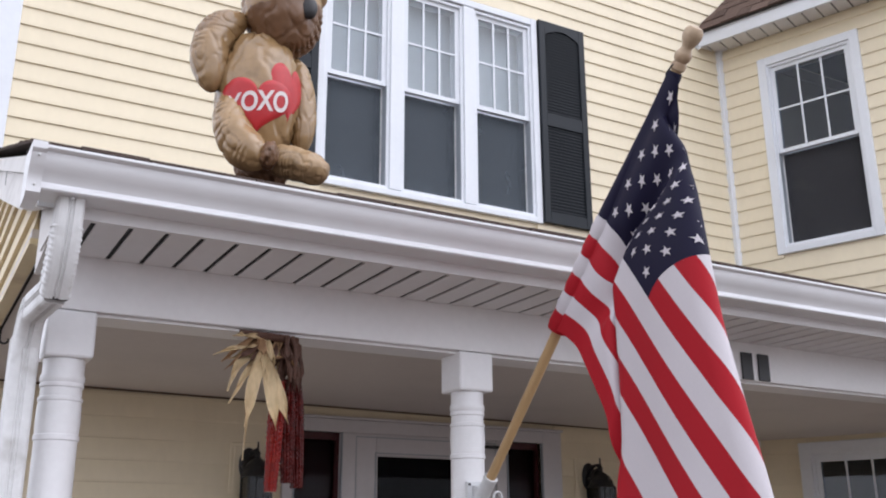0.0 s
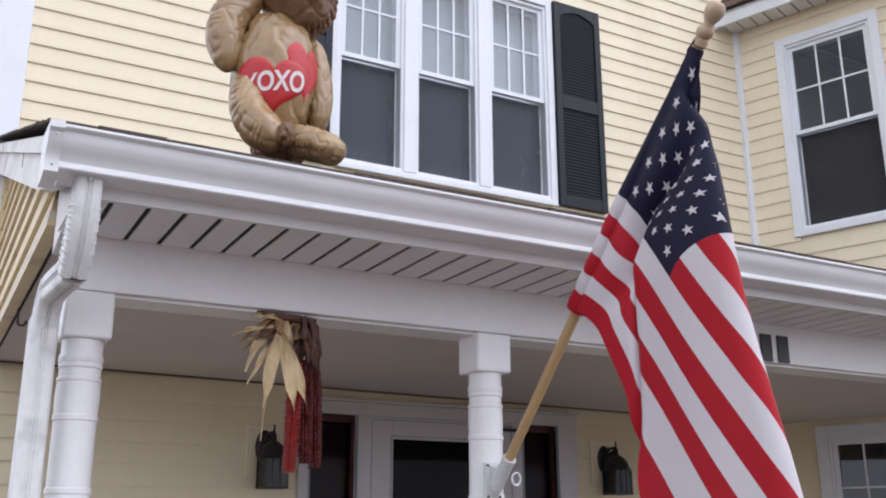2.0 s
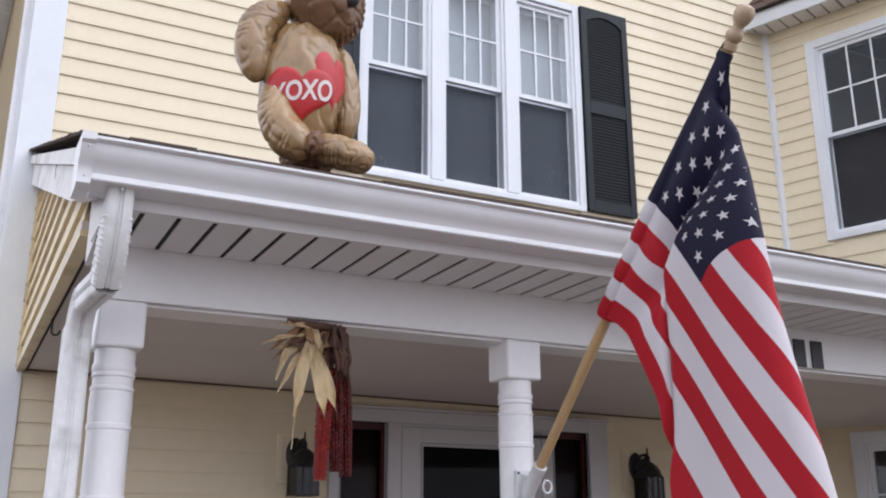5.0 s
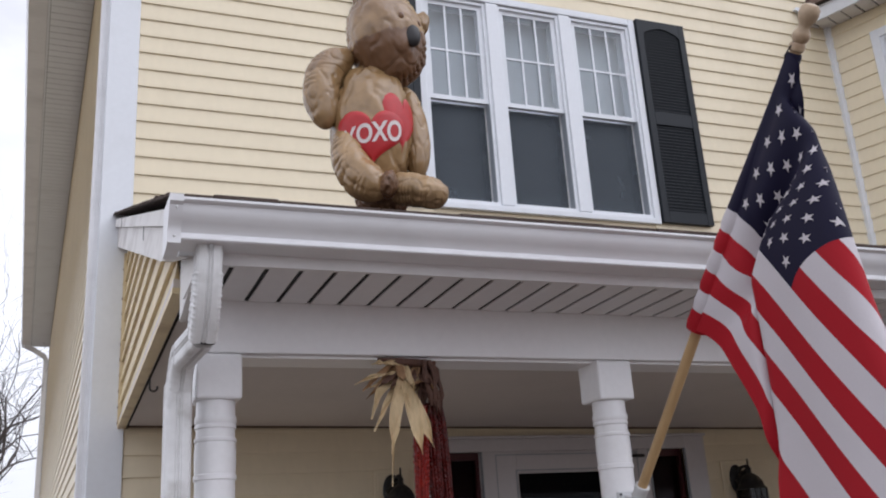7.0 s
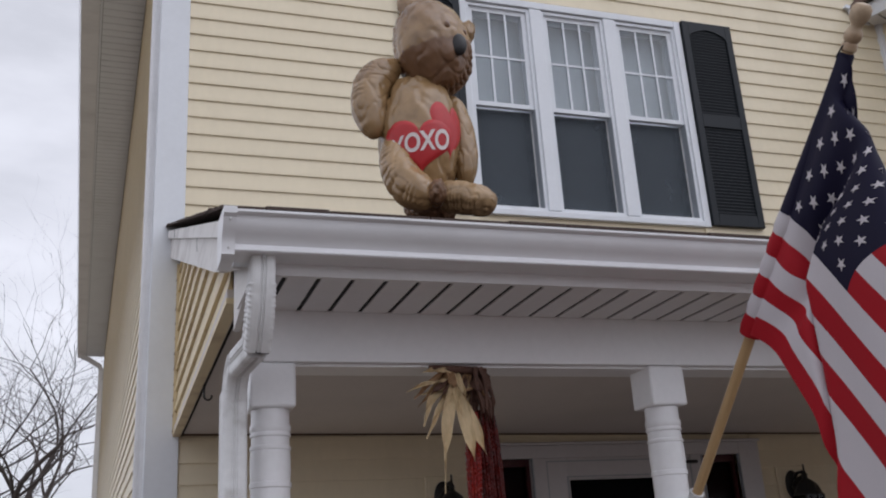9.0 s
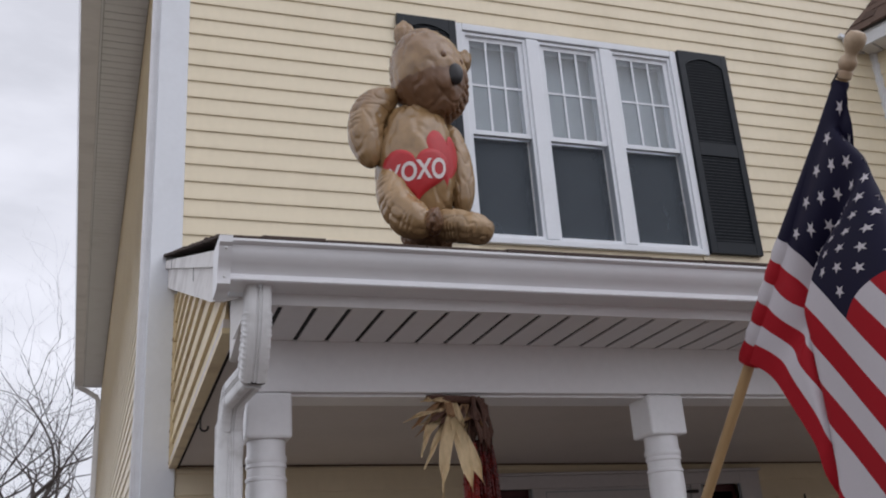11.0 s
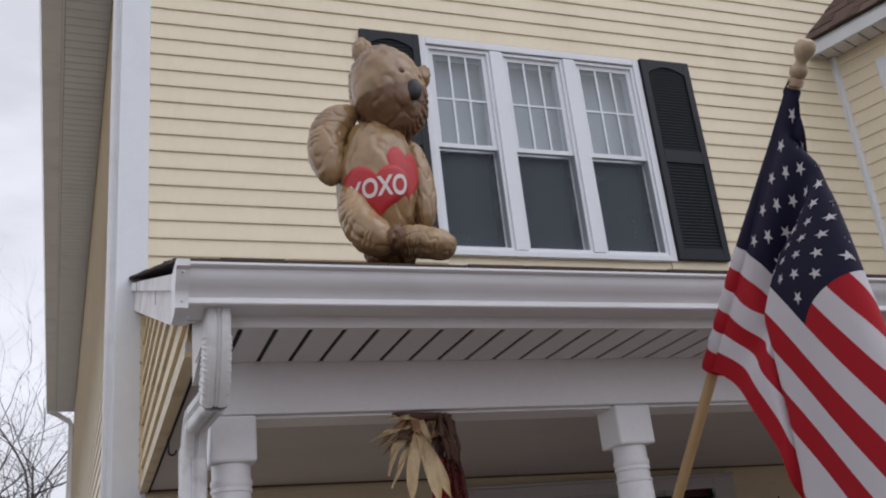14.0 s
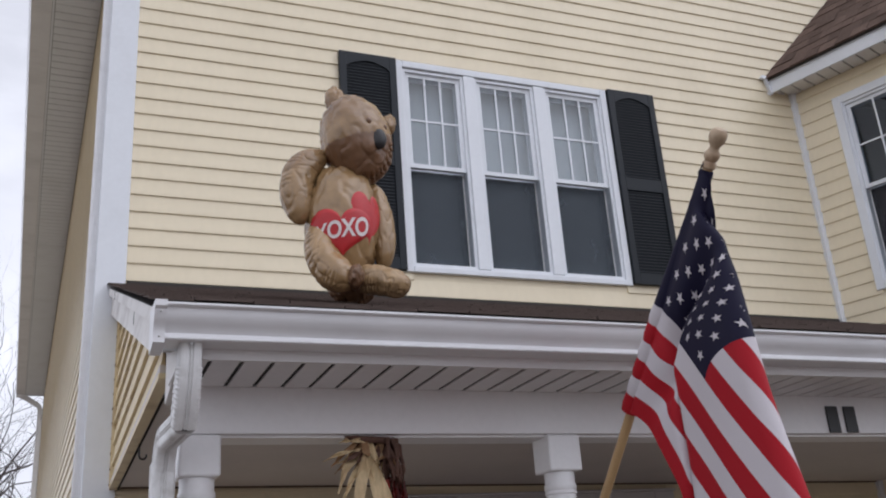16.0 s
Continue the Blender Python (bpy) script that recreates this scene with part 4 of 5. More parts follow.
part("lower_elbow", sweep(bmesh.new(), path, rounded_rect(0.052, 0.058, 0.012, 0.004), sizes=sizes), SPOUT, spout, "crimped lower elbow")
part("pipe", sweep(bmesh.new(), [(-0.024, 0.262, 1.985), (-0.024, 0.262, 1.0), (-0.024, 0.262, 0.0)], rounded_rect(0.058, 0.068, 0.010, 0.003)), SPOUT, spout)

# ---- ceiling hook ----
hook = thing("ceiling_hook", pose(-0.034, -1.18, CEILING), "dark metal hook screwed into the porch ceiling", "hook")
pts = [(0, 0, 0.002), (0, 0, -0.045)] + [(0.013 - 0.013 * math.cos(radians(a)), 0, -0.045 - 0.013 * math.sin(radians(a))) for a in range(20, 220, 20)]
part("hook_wire", sweep(bmesh.new(), pts, circle(0.0035, 8), up=Vector((0, 1, 0))), BLACK, hook, smooth=True)

# ---- wing eave and roof ----
wing_eave = thing("wing_eave", wing, "white fascia and grooved soffit under the wing roof", "eave", kind="structure")
EZ = 5.060
part("backing", boxes((-0.05, -0.19, EZ + 0.014, 1.7, -0.002, EZ + 0.02)), DARKGAP, wing_eave)
s = 0.0
while s < 1.75:
    part("soffit_panel", boxes((s - 0.1, -0.192, EZ, s - 0.012, -0.002, EZ + 0.012)), SOFFIT, wing_eave)
    s += 0.1
part("fascia", boxes((-0.075, -0.215, EZ - 0.020, 1.75, -0.193, EZ + 0.095), bevel=0.003), WHITE, wing_eave)
part("drip_edge", boxes((-0.080, -0.228, EZ + 0.075, 1.75, -0.2155, EZ + 0.100), bevel=0.003), WHITE, wing_eave)
wing_roof = thing("wing_roof", wing, "steep brown asphalt shingle roof of the wing", "roof", kind="structure")
WS, WZ = 1.09, EZ + 0.103


def wing_start(y):
    """Where the wing's roof meets the front wall, at a depth y of the wing's own space."""
    return math.tan(radians(20)) * y + 0.018


bm = bmesh.new()
pts = [(wing_start(-0.23), -0.23), (1.75, -0.23), (1.75, 2.0), (wing_start(2.0), 2.0)]
lo = [bm.verts.new((a, b, WZ + WS * (b + 0.23) - 0.03)) for a, b in pts]
hi = [bm.verts.new((a, b, WZ + WS * (b + 0.23))) for a, b in pts]
bm.faces.new(lo[::-1])
bm.faces.new(hi)
for i in range(4):
    bm.faces.new((lo[i], lo[(i + 1) % 4], hi[(i + 1) % 4], hi[i]))
part("deck", bm, FELT, wing_roof)
rng = random.Random(9)
STEP = 0.096
for r in range(14):
    y0 = -0.245 + r * STEP
    y1 = y0 + STEP + 0.02
    s = wing_start(y0) - rng.random() * 0.1
    while s < 1.65:
        w = 0.08 + rng.random() * 0.09
        a, b = max(s, wing_start(y0)), s + w - 0.003
        if b > a + 0.012:
            t = 0.006 + 0.006 * rng.random()
            z0, z1 = WZ + WS * (y0 + 0.23), WZ + WS * (y1 + 0.23)
            bm = bmesh.new()
            a1 = max(a, wing_start(y1))
            if b > a1 + 0.004:
                q = [(a, y0, z0 + 0.002), (b, y0, z0 + 0.002), (b, y1, z1 + 0.001), (a1, y1, z1 + 0.001)]
                lo = [bm.verts.new(p) for p in q]
                hi = [bm.verts.new((p[0], p[1] - t * 0.7, p[2] + (t if k < 2 else 0.003))) for k, p in enumerate(q)]
                bm.faces.new(lo[::-1])
                bm.faces.new(hi)
                for i in range(4):
                    bm.faces.new((lo[i], lo[(i + 1) % 4], hi[(i + 1) % 4], hi[i]))
                part("shingle", bm, WINGSHINGLE, wing_roof)
            else:
                bm.free()
        s += w

# ---- flag, pole and holder ----
POLE_B, POLE_T = Vector((1.062, -2.47, 1.735)), Vector((1.075, -3.297, 2.614))
AXIS = (POLE_T - POLE_B).normalized()
LONG = (POLE_T - POLE_B).length
turn = AXIS.to_track_quat("Z", "Y").to_matrix().to_4x4()
pole = thing("flag_pole", Matrix.Translation(POLE_B) @ turn, "varnished pine flag pole slanting up from a post", "flag pole")
part("shaft", lathe(bmesh.new(), [(0.0120, -0.09), (0.0125, 0.0), (0.0125, 0.6), (0.0120, LONG - 0.095)], n=16), WOOD, pole, smooth=True)
fz = LONG - 0.100
fin = [(0.0125, 0), (0.0165, 0.004), (0.0170, 0.014), (0.0135, 0.020), (0.0175, 0.027), (0.0190, 0.036), (0.0160, 0.043), (0.0115, 0.050), (0.0120, 0.056), (0.0180, 0.066), (0.0215, 0.078), (0.0205, 0.090), (0.0150, 0.098), (0.0050, 0.101)]
part("finial", lathe(bmesh.new(), [(r, fz + z) for r, z in fin], n=20), FINIAL, pole, "pale turned wooden finial", smooth=True)
part("tie_cord", sweep(bmesh.new(), [(-0.013, 0.0, fz - 0.03), (-0.020, 0.004, fz - 0.012), (-0.018, 0.0, fz + 0.008), (-0.012, 0, fz + 0.02)], circle(0.0018, 6), up=Vector((0, 1, 0))), BLACK, pole)

holder = thing("flag_holder", pose(1.069, -2.372, 1.68), "white cast metal flag pole bracket on a post", "bracket")
part("plate", boxes((-0.024, -0.003, -0.050, 0.024, 0.010, 0.044), bevel=0.002), HOLDER, holder)
for x in (-0.018, 0.018):
    for z in (-0.043, 0.037):
        part("screw", lathe(bmesh.new(), [(0.0034, -0.002), (0.0034, 0.001), (0.0015, 0.002)], pose(x, -0.005, z, 90), 10), BLACK, holder)
tube = bmesh.new()
ring_pts = [(0.0155, 0.0), (0.0175, 0.002), (0.0175, 0.085), (0.0185, 0.088), (0.0185, 0.098), (0.0140, 0.098)]
lathe(tube, ring_pts, Matrix.Translation(POLE_B - Vector((1.069, -2.372, 1.68)) - AXIS * 0.105) @ turn, 20)
part("socket", tube, HOLDER, holder, smooth=True)
part("web", extrude_x(bmesh.new(), [(-0.004, -0.045), (-0.004, 0.035), (-0.060, 0.020), (-0.045, -0.012)], -0.009, 0.009), HOLDER, holder)
part("ring", sweep(bmesh.new(), [(0.030 + 0.013 * math.cos(radians(a)), -0.065, 0.0 + 0.016 * math.sin(radians(a))) for a in range(0, 361, 24)], circle(0.0032, 8), up=Vector((0, 1, 0))), HOLDER, holder, smooth=True)

FLY, HOIST = 1.18, 0.655


def smooth(x, a, b):
    t = min(max((x - a) / (b - a), 0), 1)
    return t * t * (3 - 2 * t)


def cloth(u, v):
    """The hanging flag: u along its fly, v down its hoist. It slants off the pole, takes a deep pleat beside
    the hoist, and rolls back on itself along its outer fold."""
    h = POLE_B + (POLE_T - POLE_B) * (0.912 - 0.545 * v)
    bump = math.exp(-(((v - 0.52) / 0.34) ** 2))
    e = FLY * (u - 0.17 * bump * smooth(u, 0.06, 0.34))
    first, last = radians(40), radians(36)
    reach = (h.y + max(2.988 - 0.026 * smooth(v, 0.90, 1.0), 0.045 - h.y)) / math.sin(first)
    drop = 0.035 + 0.03 * smooth(v, 0.5, 0.8) + 0.155 * smooth(v, 0.80, 1.0) ** 1.5
    y = z = 0.0
    for d in (-0.014, 0.0, 0.014):
        t = max(e + d, 0.0) if e > 0.014 else e
        p, q, r = min(t, reach), min(max(t - reach, 0.0), drop), max(t - reach - drop, 0.0)
        y += (h.y - p * math.sin(first) - 0.05 * q - r * math.sin(last)) / 3
        z += (h.z - p * math.cos(first) - q - r * math.cos(last) + 0.05 * math.sin(math.pi * p / reach) * smooth(v, 0.7, 1.0)) / 3
    x = h.x - 0.016 - 0.008 * smooth(u, 0, 0.05)
    x += 0.045 * bump * math.sin(math.pi * smooth(u, 0.03, 0.22)) ** 2
    x += 0.022 * math.exp(-(((e - reach - 0.5 * drop) / 0.035) ** 2)) * smooth(v, 0.45, 0.6)
    x -= 0.014 * math.sin(5.2 * (y + 3.2) + 4.0 * u + 2.4 * v) * smooth(u, 0.05, 0.6)
    x -= 0.007 * math.sin(13.0 * (y + 3.1) + 3.0 * z + 5.0 * v) * smooth(u, 0.1, 0.5)
    edge = -3.226 - (0.185 * (2.36 - z) if z < 2.36 else -0.36 * (z - 2.36)) - 0.005 * math.sin(9 * z)
    edge = min(edge, h.y - 0.018)
    back = 0.015 + 0.095 * smooth(2.48 - z, 0.0, 0.30)
    over = edge - y
    k = 0.012 + 0.023 * smooth(2.48 - z, 0.0, 0.22)
    if over > -k:
        a = min((over + k) / k, math.pi)
        rest = over + k - a * k
        y = edge + k - k * math.sin(min(a, math.pi)) + min(max(rest, 0) * 0.85, back)
        x += k * (1 - math.cos(a)) * 0.8 + min(max(rest, 0) * 0.12, 0.05)
    wrap = smooth(u, 0, 0.03)
    return Vector((x * wrap + (h.x - 0.020) * (1 - wrap), y, z))


def cloth_patch(u0, u1, v0, v1, nu, nv, lift=0.0):
    bm = bmesh.new()
    g = [[bm.verts.new(cloth(u0 + (u1 - u0) * i / nu, v0 + (v1 - v0) * j / nv)) for i in range(nu + 1)] for j in range(nv + 1)]
    for j in range(nv):
        for i in range(nu):
            bm.faces.new((g[j][i], g[j][i + 1], g[j + 1][i + 1], g[j + 1][i]))
    return bm


flag = thing("flag", Matrix(), "red, white and blue stripes-and-stars nylon flag hanging from its pole", "flag")
for k in range(13):
    u0 = 0.40 if k < 7 else 0.0
    part("stripe", cloth_patch(u0, 1.0, k / 13, (k + 1) / 13, 96 if k >= 7 else 60, 5), FLAGRED if k % 2 == 0 else FLAGWHITE, flag, "red stripe" if k % 2 == 0 else "white stripe", smooth=True)
canton = part("canton", cloth_patch(0.0, 0.40, 0.0, 7 / 13, 64, 34), FLAGBLUE, flag, "navy field with white stars", smooth=True)
for j in range(9):
    for i in range(11):
        if (i + j) % 2:
            continue
        cu, cv = 0.40 * (i + 1) / 12, 7 / 13 * (j + 1) / 10
        bm = bmesh.new()
        pts = []
        for k in range(10):
            r = 0.0152 if k % 2 == 0 else 0.0060
            a = math.pi / 2 + math.pi * k / 5
            pts.append((cu + r * math.sin(a - math.pi / 2) / FLY, cv - r * math.cos(a - math.pi / 2) / HOIST))

        def lifted(p):
            c = cloth(*p)
            n = (cloth(p[0] + 0.004, p[1]) - c).cross(cloth(p[0], p[1] + 0.004) - c).normalized()
            return c + n * (-0.0016 if n.x > 0 else 0.0016)

        mid = bm.verts.new(lifted((cu, cv)))
        ring = [bm.verts.new(lifted(p)) for p in pts]
        for k in range(10):
            bm.faces.new((mid, ring[k], ring[(k + 1) % 10]))
        part("star", bm, FLAGWHITE, canton)
for k in range(7, 13):
    v0, v1 = k / 13, (k + 1) / 13
    a, b = 0.912 - 0.545 * v1, 0.912 - 0.545 * v0
    bm = bmesh.new()
    lathe(bm, [(0.0275, LONG * a), (0.0300, LONG * (a + 0.3 * (b - a))), (0.0290, LONG * (a + 0.7 * (b - a))), (0.0275, LONG * b - 0.0005)], Matrix.Translation(POLE_B) @ turn, 16)
    part("sleeve_band", bm, FLAGRED if k % 2 == 0 else FLAGWHITE, flag, smooth=True)
bm = lathe(bmesh.new(), [(0.0275, LONG * (0.912 - 0.545 * 7 / 13)), (0.0225, LONG * 0.72), (0.0180, LONG * 0.82), (0.0165, LONG * 0.91), (0.0140, LONG * 0.915)], Matrix.Translation(POLE_B) @ turn, 16)
part("sleeve_band", bm, FLAGBLUE, flag, "navy pole sleeve", smooth=True)

# ---- inflatable teddy bear on the porch roof ----
BEAR_X, BEAR_Y, BEAR_TURN = 0.466, -2.290, -18.0
bear = thing("inflatable_bear", pose(BEAR_X, BEAR_Y, -0.032, 0, 0, BEAR_TURN), "tan inflatable teddy bear sitting at the roof edge", "inflatable")


def puff(name, material, x, y, z, radii, tilt=0.0, pinch=0.07, folds=9, rough=0.06, seed=0.0, rx=0.0, nu=112, nv=84, parent=None, label="", low_slot=None):
    bm = blob(bmesh.new(), pose(x, y, z, rx, tilt, 0), radii, 0, nu, nv, pinch, folds, rough, seed, low_slot=low_slot)
    return part(name, bm, material, parent or bear, label)


BODY_C, BODY_R = Vector((-0.020, 0.0, 2.760)), (0.116, 0.112, 0.205)
torso = puff("torso", TAN, *BODY_C, BODY_R, 0, 0.06, 13, 0.05, 1.0)
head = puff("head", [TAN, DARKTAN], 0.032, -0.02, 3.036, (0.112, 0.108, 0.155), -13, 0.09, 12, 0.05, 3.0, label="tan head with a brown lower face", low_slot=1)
puff("nose", NOSE, 0.104, -0.100, 2.998, (0.023, 0.016, 0.034), 0, 0, 4, 0.0, nu=24, nv=16, parent=head, label="black nose")
puff("eye", DARKTAN, 0.074, -0.113, 3.056, (0.009, 0.008, 0.012), 0, 0, 4, 0.0, nu=16, nv=10, parent=head)
puff("eye", DARKTAN, 0.124, -0.072, 3.050, (0.007, 0.010, 0.011), 0, 0, 4, 0.0, nu=16, nv=10, parent=head)
puff("ear", TAN, -0.028, 0.0, 3.190, (0.034, 0.024, 0.056), -10, 0.14, 8, 0.12, 5.0, nu=48, nv=34, parent=head)
puff("ear", TAN, 0.134, 0.015, 3.100, (0.026, 0.036, 0.042), 22, 0.14, 8, 0.12, 6.0, nu=48, nv=34, parent=head)
part("arm", limb(bmesh.new(), [(-0.058, -0.02, 2.985), (-0.198, -0.04, 2.950), (-0.136, -0.06, 2.745)], (0.038, 0.048, 0.053, 0.051, 0.042), ribs=11, rough=0.06, seed=7.0), TAN, bear)
part("arm", limb(bmesh.new(), [(0.062, 0.03, 2.905), (0.116, 0.02, 2.800), (0.100, 0.01, 2.610)], (0.030, 0.037, 0.038, 0.038, 0.032), ribs=12, rough=0.08, seed=11.0, flat=1.3), TAN, bear)
part("leg", limb(bmesh.new(), [(-0.086, -0.045, 2.755), (-0.104, -0.09, 2.575), (0.014, -0.120, 2.535)], (0.038, 0.047, 0.052, 0.051, 0.044), ribs=11, rough=0.07, seed=12.0), TAN, bear)
puff("foot_pad", DARKTAN, 0.018, -0.128, 2.545, (0.024, 0.044, 0.036), 10, 0.08, 6, 0.16, 14.0, nu=40, nv=28, label="brown foot pad")
part("leg", limb(bmesh.new(), [(0.022, -0.05, 2.565), (0.086, -0.085, 2.552), (0.172, -0.095, 2.516)], (0.042, 0.046, 0.043, 0.042, 0.040), ribs=10, rough=0.10, seed=15.0), SOLE, bear, "crumpled shiny foot")
puff("seat", DARKTAN, 0.004, 0.055, 2.600, (0.078, 0.074, 0.085), 0, 0.08, 7, 0.08, 16.0)


def on_belly(a, b, lift):
    az, el = a / BODY_R[0], b / BODY_R[2]
    return BODY_C + Vector(((BODY_R[0] + lift) * math.sin(az) * math.cos(el), -(BODY_R[1] + lift) * math.cos(az) * math.cos(el), (BODY_R[2] + lift) * math.sin(el)))


def heart(name, ca, cb, size, lift, n=48, rings=10, tall=1.0):
    bm = bmesh.new()
    mid = bm.verts.new(on_belly(ca, cb, lift))
    prev = None
    for r in range(1, rings + 1):
        row = []
        drop = lift * (1 - smooth(r / rings, 0.82, 1.0) * 0.75)
        for k in range(n):
            t = 2 * math.pi * k / n
            hx = math.sin(t) ** 3
            hz = (13 * math.cos(t) - 5 * math.cos(2 * t) - 2 * math.cos(3 * t) - math.cos(4 * t)) / 16
            row.append(bm.verts.new(on_belly(ca + size * hx * r / rings, cb + size * tall * hz * r / rings, drop)))
        for k in range(n):
            q = (k + 1) % n
            bm.faces.new((mid, row[k], row[q]) if prev is None else (prev[k], row[k], row[q], prev[q]))
        prev = row
    return part(name, bm, HEARTRED, torso, "red printed heart", smooth=True)


heart("heart", 0.098, 0.000, 0.066, 0.004, tall=1.45)
heart("heart", 0.000, -0.056, 0.105, 0.008, tall=0.86)
text = bpy.data.curves.new("word", "FONT")
text.body, text.size, text.align_x, text.align_y, text.offset = "XOXO", 0.064, "CENTER", "CENTER", 0.0018
word = bpy.data.objects.new("word", text)
letters = bpy.data.meshes.new_from_object(word)
bm = bmesh.new()
made = [bm.verts.new(on_belly(v.co.x * 0.82 + 0.002, 1.12 * v.co.y * (1 + 0.8 * v.co.x) - 0.058 + 0.10 * v.co.x, 0.0095)) for v in letters.vertices]
for p in letters.polygons:
    bm.faces.new([made[i] for i in p.vertices])
part("lettering", bm, LETTER, torso, "white XOXO lettering")
bpy.data.objects.remove(word)

# ---- dried corn hung under the beam ----
corn = thing("hanging_corn", pose(0.489, -2.330, 2.068), "bunch of dried red corn with pale husks under the beam", "corn decoration")


def ear(m, r, length, material):
    bm = bmesh.new()
    rows, cols = 66, 48
    rings = []
    for j in range(rows + 1):
        f = j / rows
        base = r * (0.55 + 0.45 * math.sin(math.pi * min(f * 1.3 + 0.12, 0.5) if f < 0.35 else math.pi * (0.5 + 0.36 * (f - 0.35) / 0.65)))
        ring = []
        for k in range(cols):
            a = 2 * math.pi * k / cols
            b = abs(math.sin(a * 6)) ** 0.6 * abs(math.sin(math.pi * 22 * f + (a * 6 // math.pi) * 1.3 + 1.2 * noise.noise(Vector((a * 3, f * 9, r * 900))))) ** 0.6 * (0.75 + 0.5 * abs(noise.noise(Vector((math.cos(a) * 2, math.sin(a) * 2, f * 30)))))
            rr = base * (0.80 + 0.24 * b)
            ring.append(bm.verts.new(m @ Vector((rr * math.cos(a), rr * math.sin(a), -length * f))))
        rings.append(ring)
    for a, b in zip(rings, rings[1:]):
        for k in range(cols):
            bm.faces.new((a[k], a[(k + 1) % cols], b[(k + 1) % cols], b[k]))
    bm.faces.new(rings[0][::-1])
    bm.faces.new(rings[-1])
    return part("corn_ear", bm, material, corn, "red ear of corn" if material is KERNEL else "dark maroon ear of corn", smooth=True)


ear(pose(0.027, -0.035, -0.118, 0, 2, 0), 0.0205, 0.264, KERNEL)
ear(pose(0.055, -0.020, -0.110, 0, -2, 0), 0.0210, 0.250, DARKKERNEL)
ear(pose(0.083, 0.000, -0.112, 0, -3, 0), 0.0215, 0.258, DARKKERNEL)
rng = random.Random(21)


def husk(p0, p1, p2, w, material, twist=0.4, label=""):
    """A dry leaf: a cupped strip that bends from p0 over p1 to its point at p2."""
    bm = bmesh.new()
    p0, p1, p2 = Vector(p0), Vector(p1), Vector(p2)
    rows = []
    n = 16
    for i in range(n + 1):
        f = i / n
        c = p0 * (1 - f) ** 2 + p1 * 2 * f * (1 - f) + p2 * f * f
        d = ((p1 - p0) * (1 - f) + (p2 - p1) * f).normalized()
        s = Vector((math.cos(twist * f), math.sin(twist * f) * 0.8, 0.1))
        s = (s - d * s.dot(d)).normalized()
        t = s.cross(d)
        ww = w * (0.35 + 0.65 * math.sin(math.pi * min(0.15 + 0.75 * f, 1.0))) * (1 - smooth(f, 0.72, 1.0) * 0.96)
        rows.append([bm.verts.new(c + s * ww * k + t * ww * 0.35 * (1 - k * k) + t * 0.003 * math.sin(9 * f + 3 * k)) for k in (-1, -0.5, 0, 0.5, 1)])
    for a, b in zip(rows, rows[1:]):
        for k in range(4):
            bm.faces.new((a[k], a[k + 1], b[k + 1], b[k]))
    return part("husk_leaf", bm, material, corn, label, smooth=True)


husk((-0.030, -0.03, -0.055), (-0.085, -0.05, -0.06), (-0.108, -0.06, -0.155), 0.012, HUSK, 0.9)
husk((-0.025, -0.04, -0.060), (-0.058, -0.06, -0.09), (-0.106, -0.07, -0.185), 0.009, HUSK, 0.7)
husk((-0.020, -0.05, -0.050), (-0.052, -0.08, -0.12), (-0.068, -0.08, -0.240), 0.0165, HUSK, 0.3)
husk((-0.018, -0.05, -0.060), (-0.010, -0.09, -0.14), (0.006, -0.09, -0.245), 0.0155, HUSK, -0.5)
husk((-0.010, -0.05, -0.085), (0.002, -0.09, -0.13), (0.036, -0.09, -0.228), 0.0150, HUSK, -0.8)
husk((-0.010, -0.02, -0.050), (-0.045, -0.03, -0.10), (-0.050, -0.02, -0.310), 0.004, HUSK, 0.2)
husk((-0.020, -0.03, -0.040), (-0.075, -0.05, -0.03), (-0.145, -0.05, -0.070), 0.006, HUSK, 0.2)
husk((-0.010, -0.03, -0.020), (-0.060, -0.05, -0.002), (-0.100, -0.05, -0.020), 0.008, HUSK, 0.2)
for k in range(26):
    a = rng.uniform(-0.05, 0.055)
    husk((a, rng.uniform(-0.04, 0.02), -0.010), (a + rng.uniform(-0.05, 0.02), rng.uniform(-0.07, 0.0), -0.05), (a + rng.uniform(-0.09, 0.03), rng.uniform(-0.08, 0.0), rng.uniform(-0.11, -0.06)), rng.uniform(0.006, 0.012), (HUSK, TANHUSK, BROWNHUSK)[k % 3], rng.uniform(-0.5, 0.5))
for k in range(12):
    a = rng.uniform(0.020, 0.080)
    husk((rng.uniform(0.02, 0.07), rng.uniform(-0.03, 0.02), -0.006), (a + 0.01, rng.uniform(-0.06, 0.0), -0.07), (a, rng.uniform(-0.06, 0.01), rng.uniform(-0.165, -0.10)), rng.uniform(0.006, 0.010), BROWNHUSK, rng.uniform(-0.6, 0.6), "brown curled husk")
bm = sweep(bmesh.new(), [(-0.078, -0.03, -0.002), (-0.05, -0.035, -0.006), (-0.01, -0.035, -0.009), (0.03, -0.03, -0.010), (0.060, -0.02, -0.012), (0.080, -0.02, -0.026), (0.084, -0.02, -0.050)], circle(0.009, 10), up=Vector((0, 1, 0)), sizes=(0.5, 0.9, 1.1, 1.2, 1.2, 1.0, 0.6))
part("twisted_stem", bm, BROWNHUSK, corn, smooth=True)
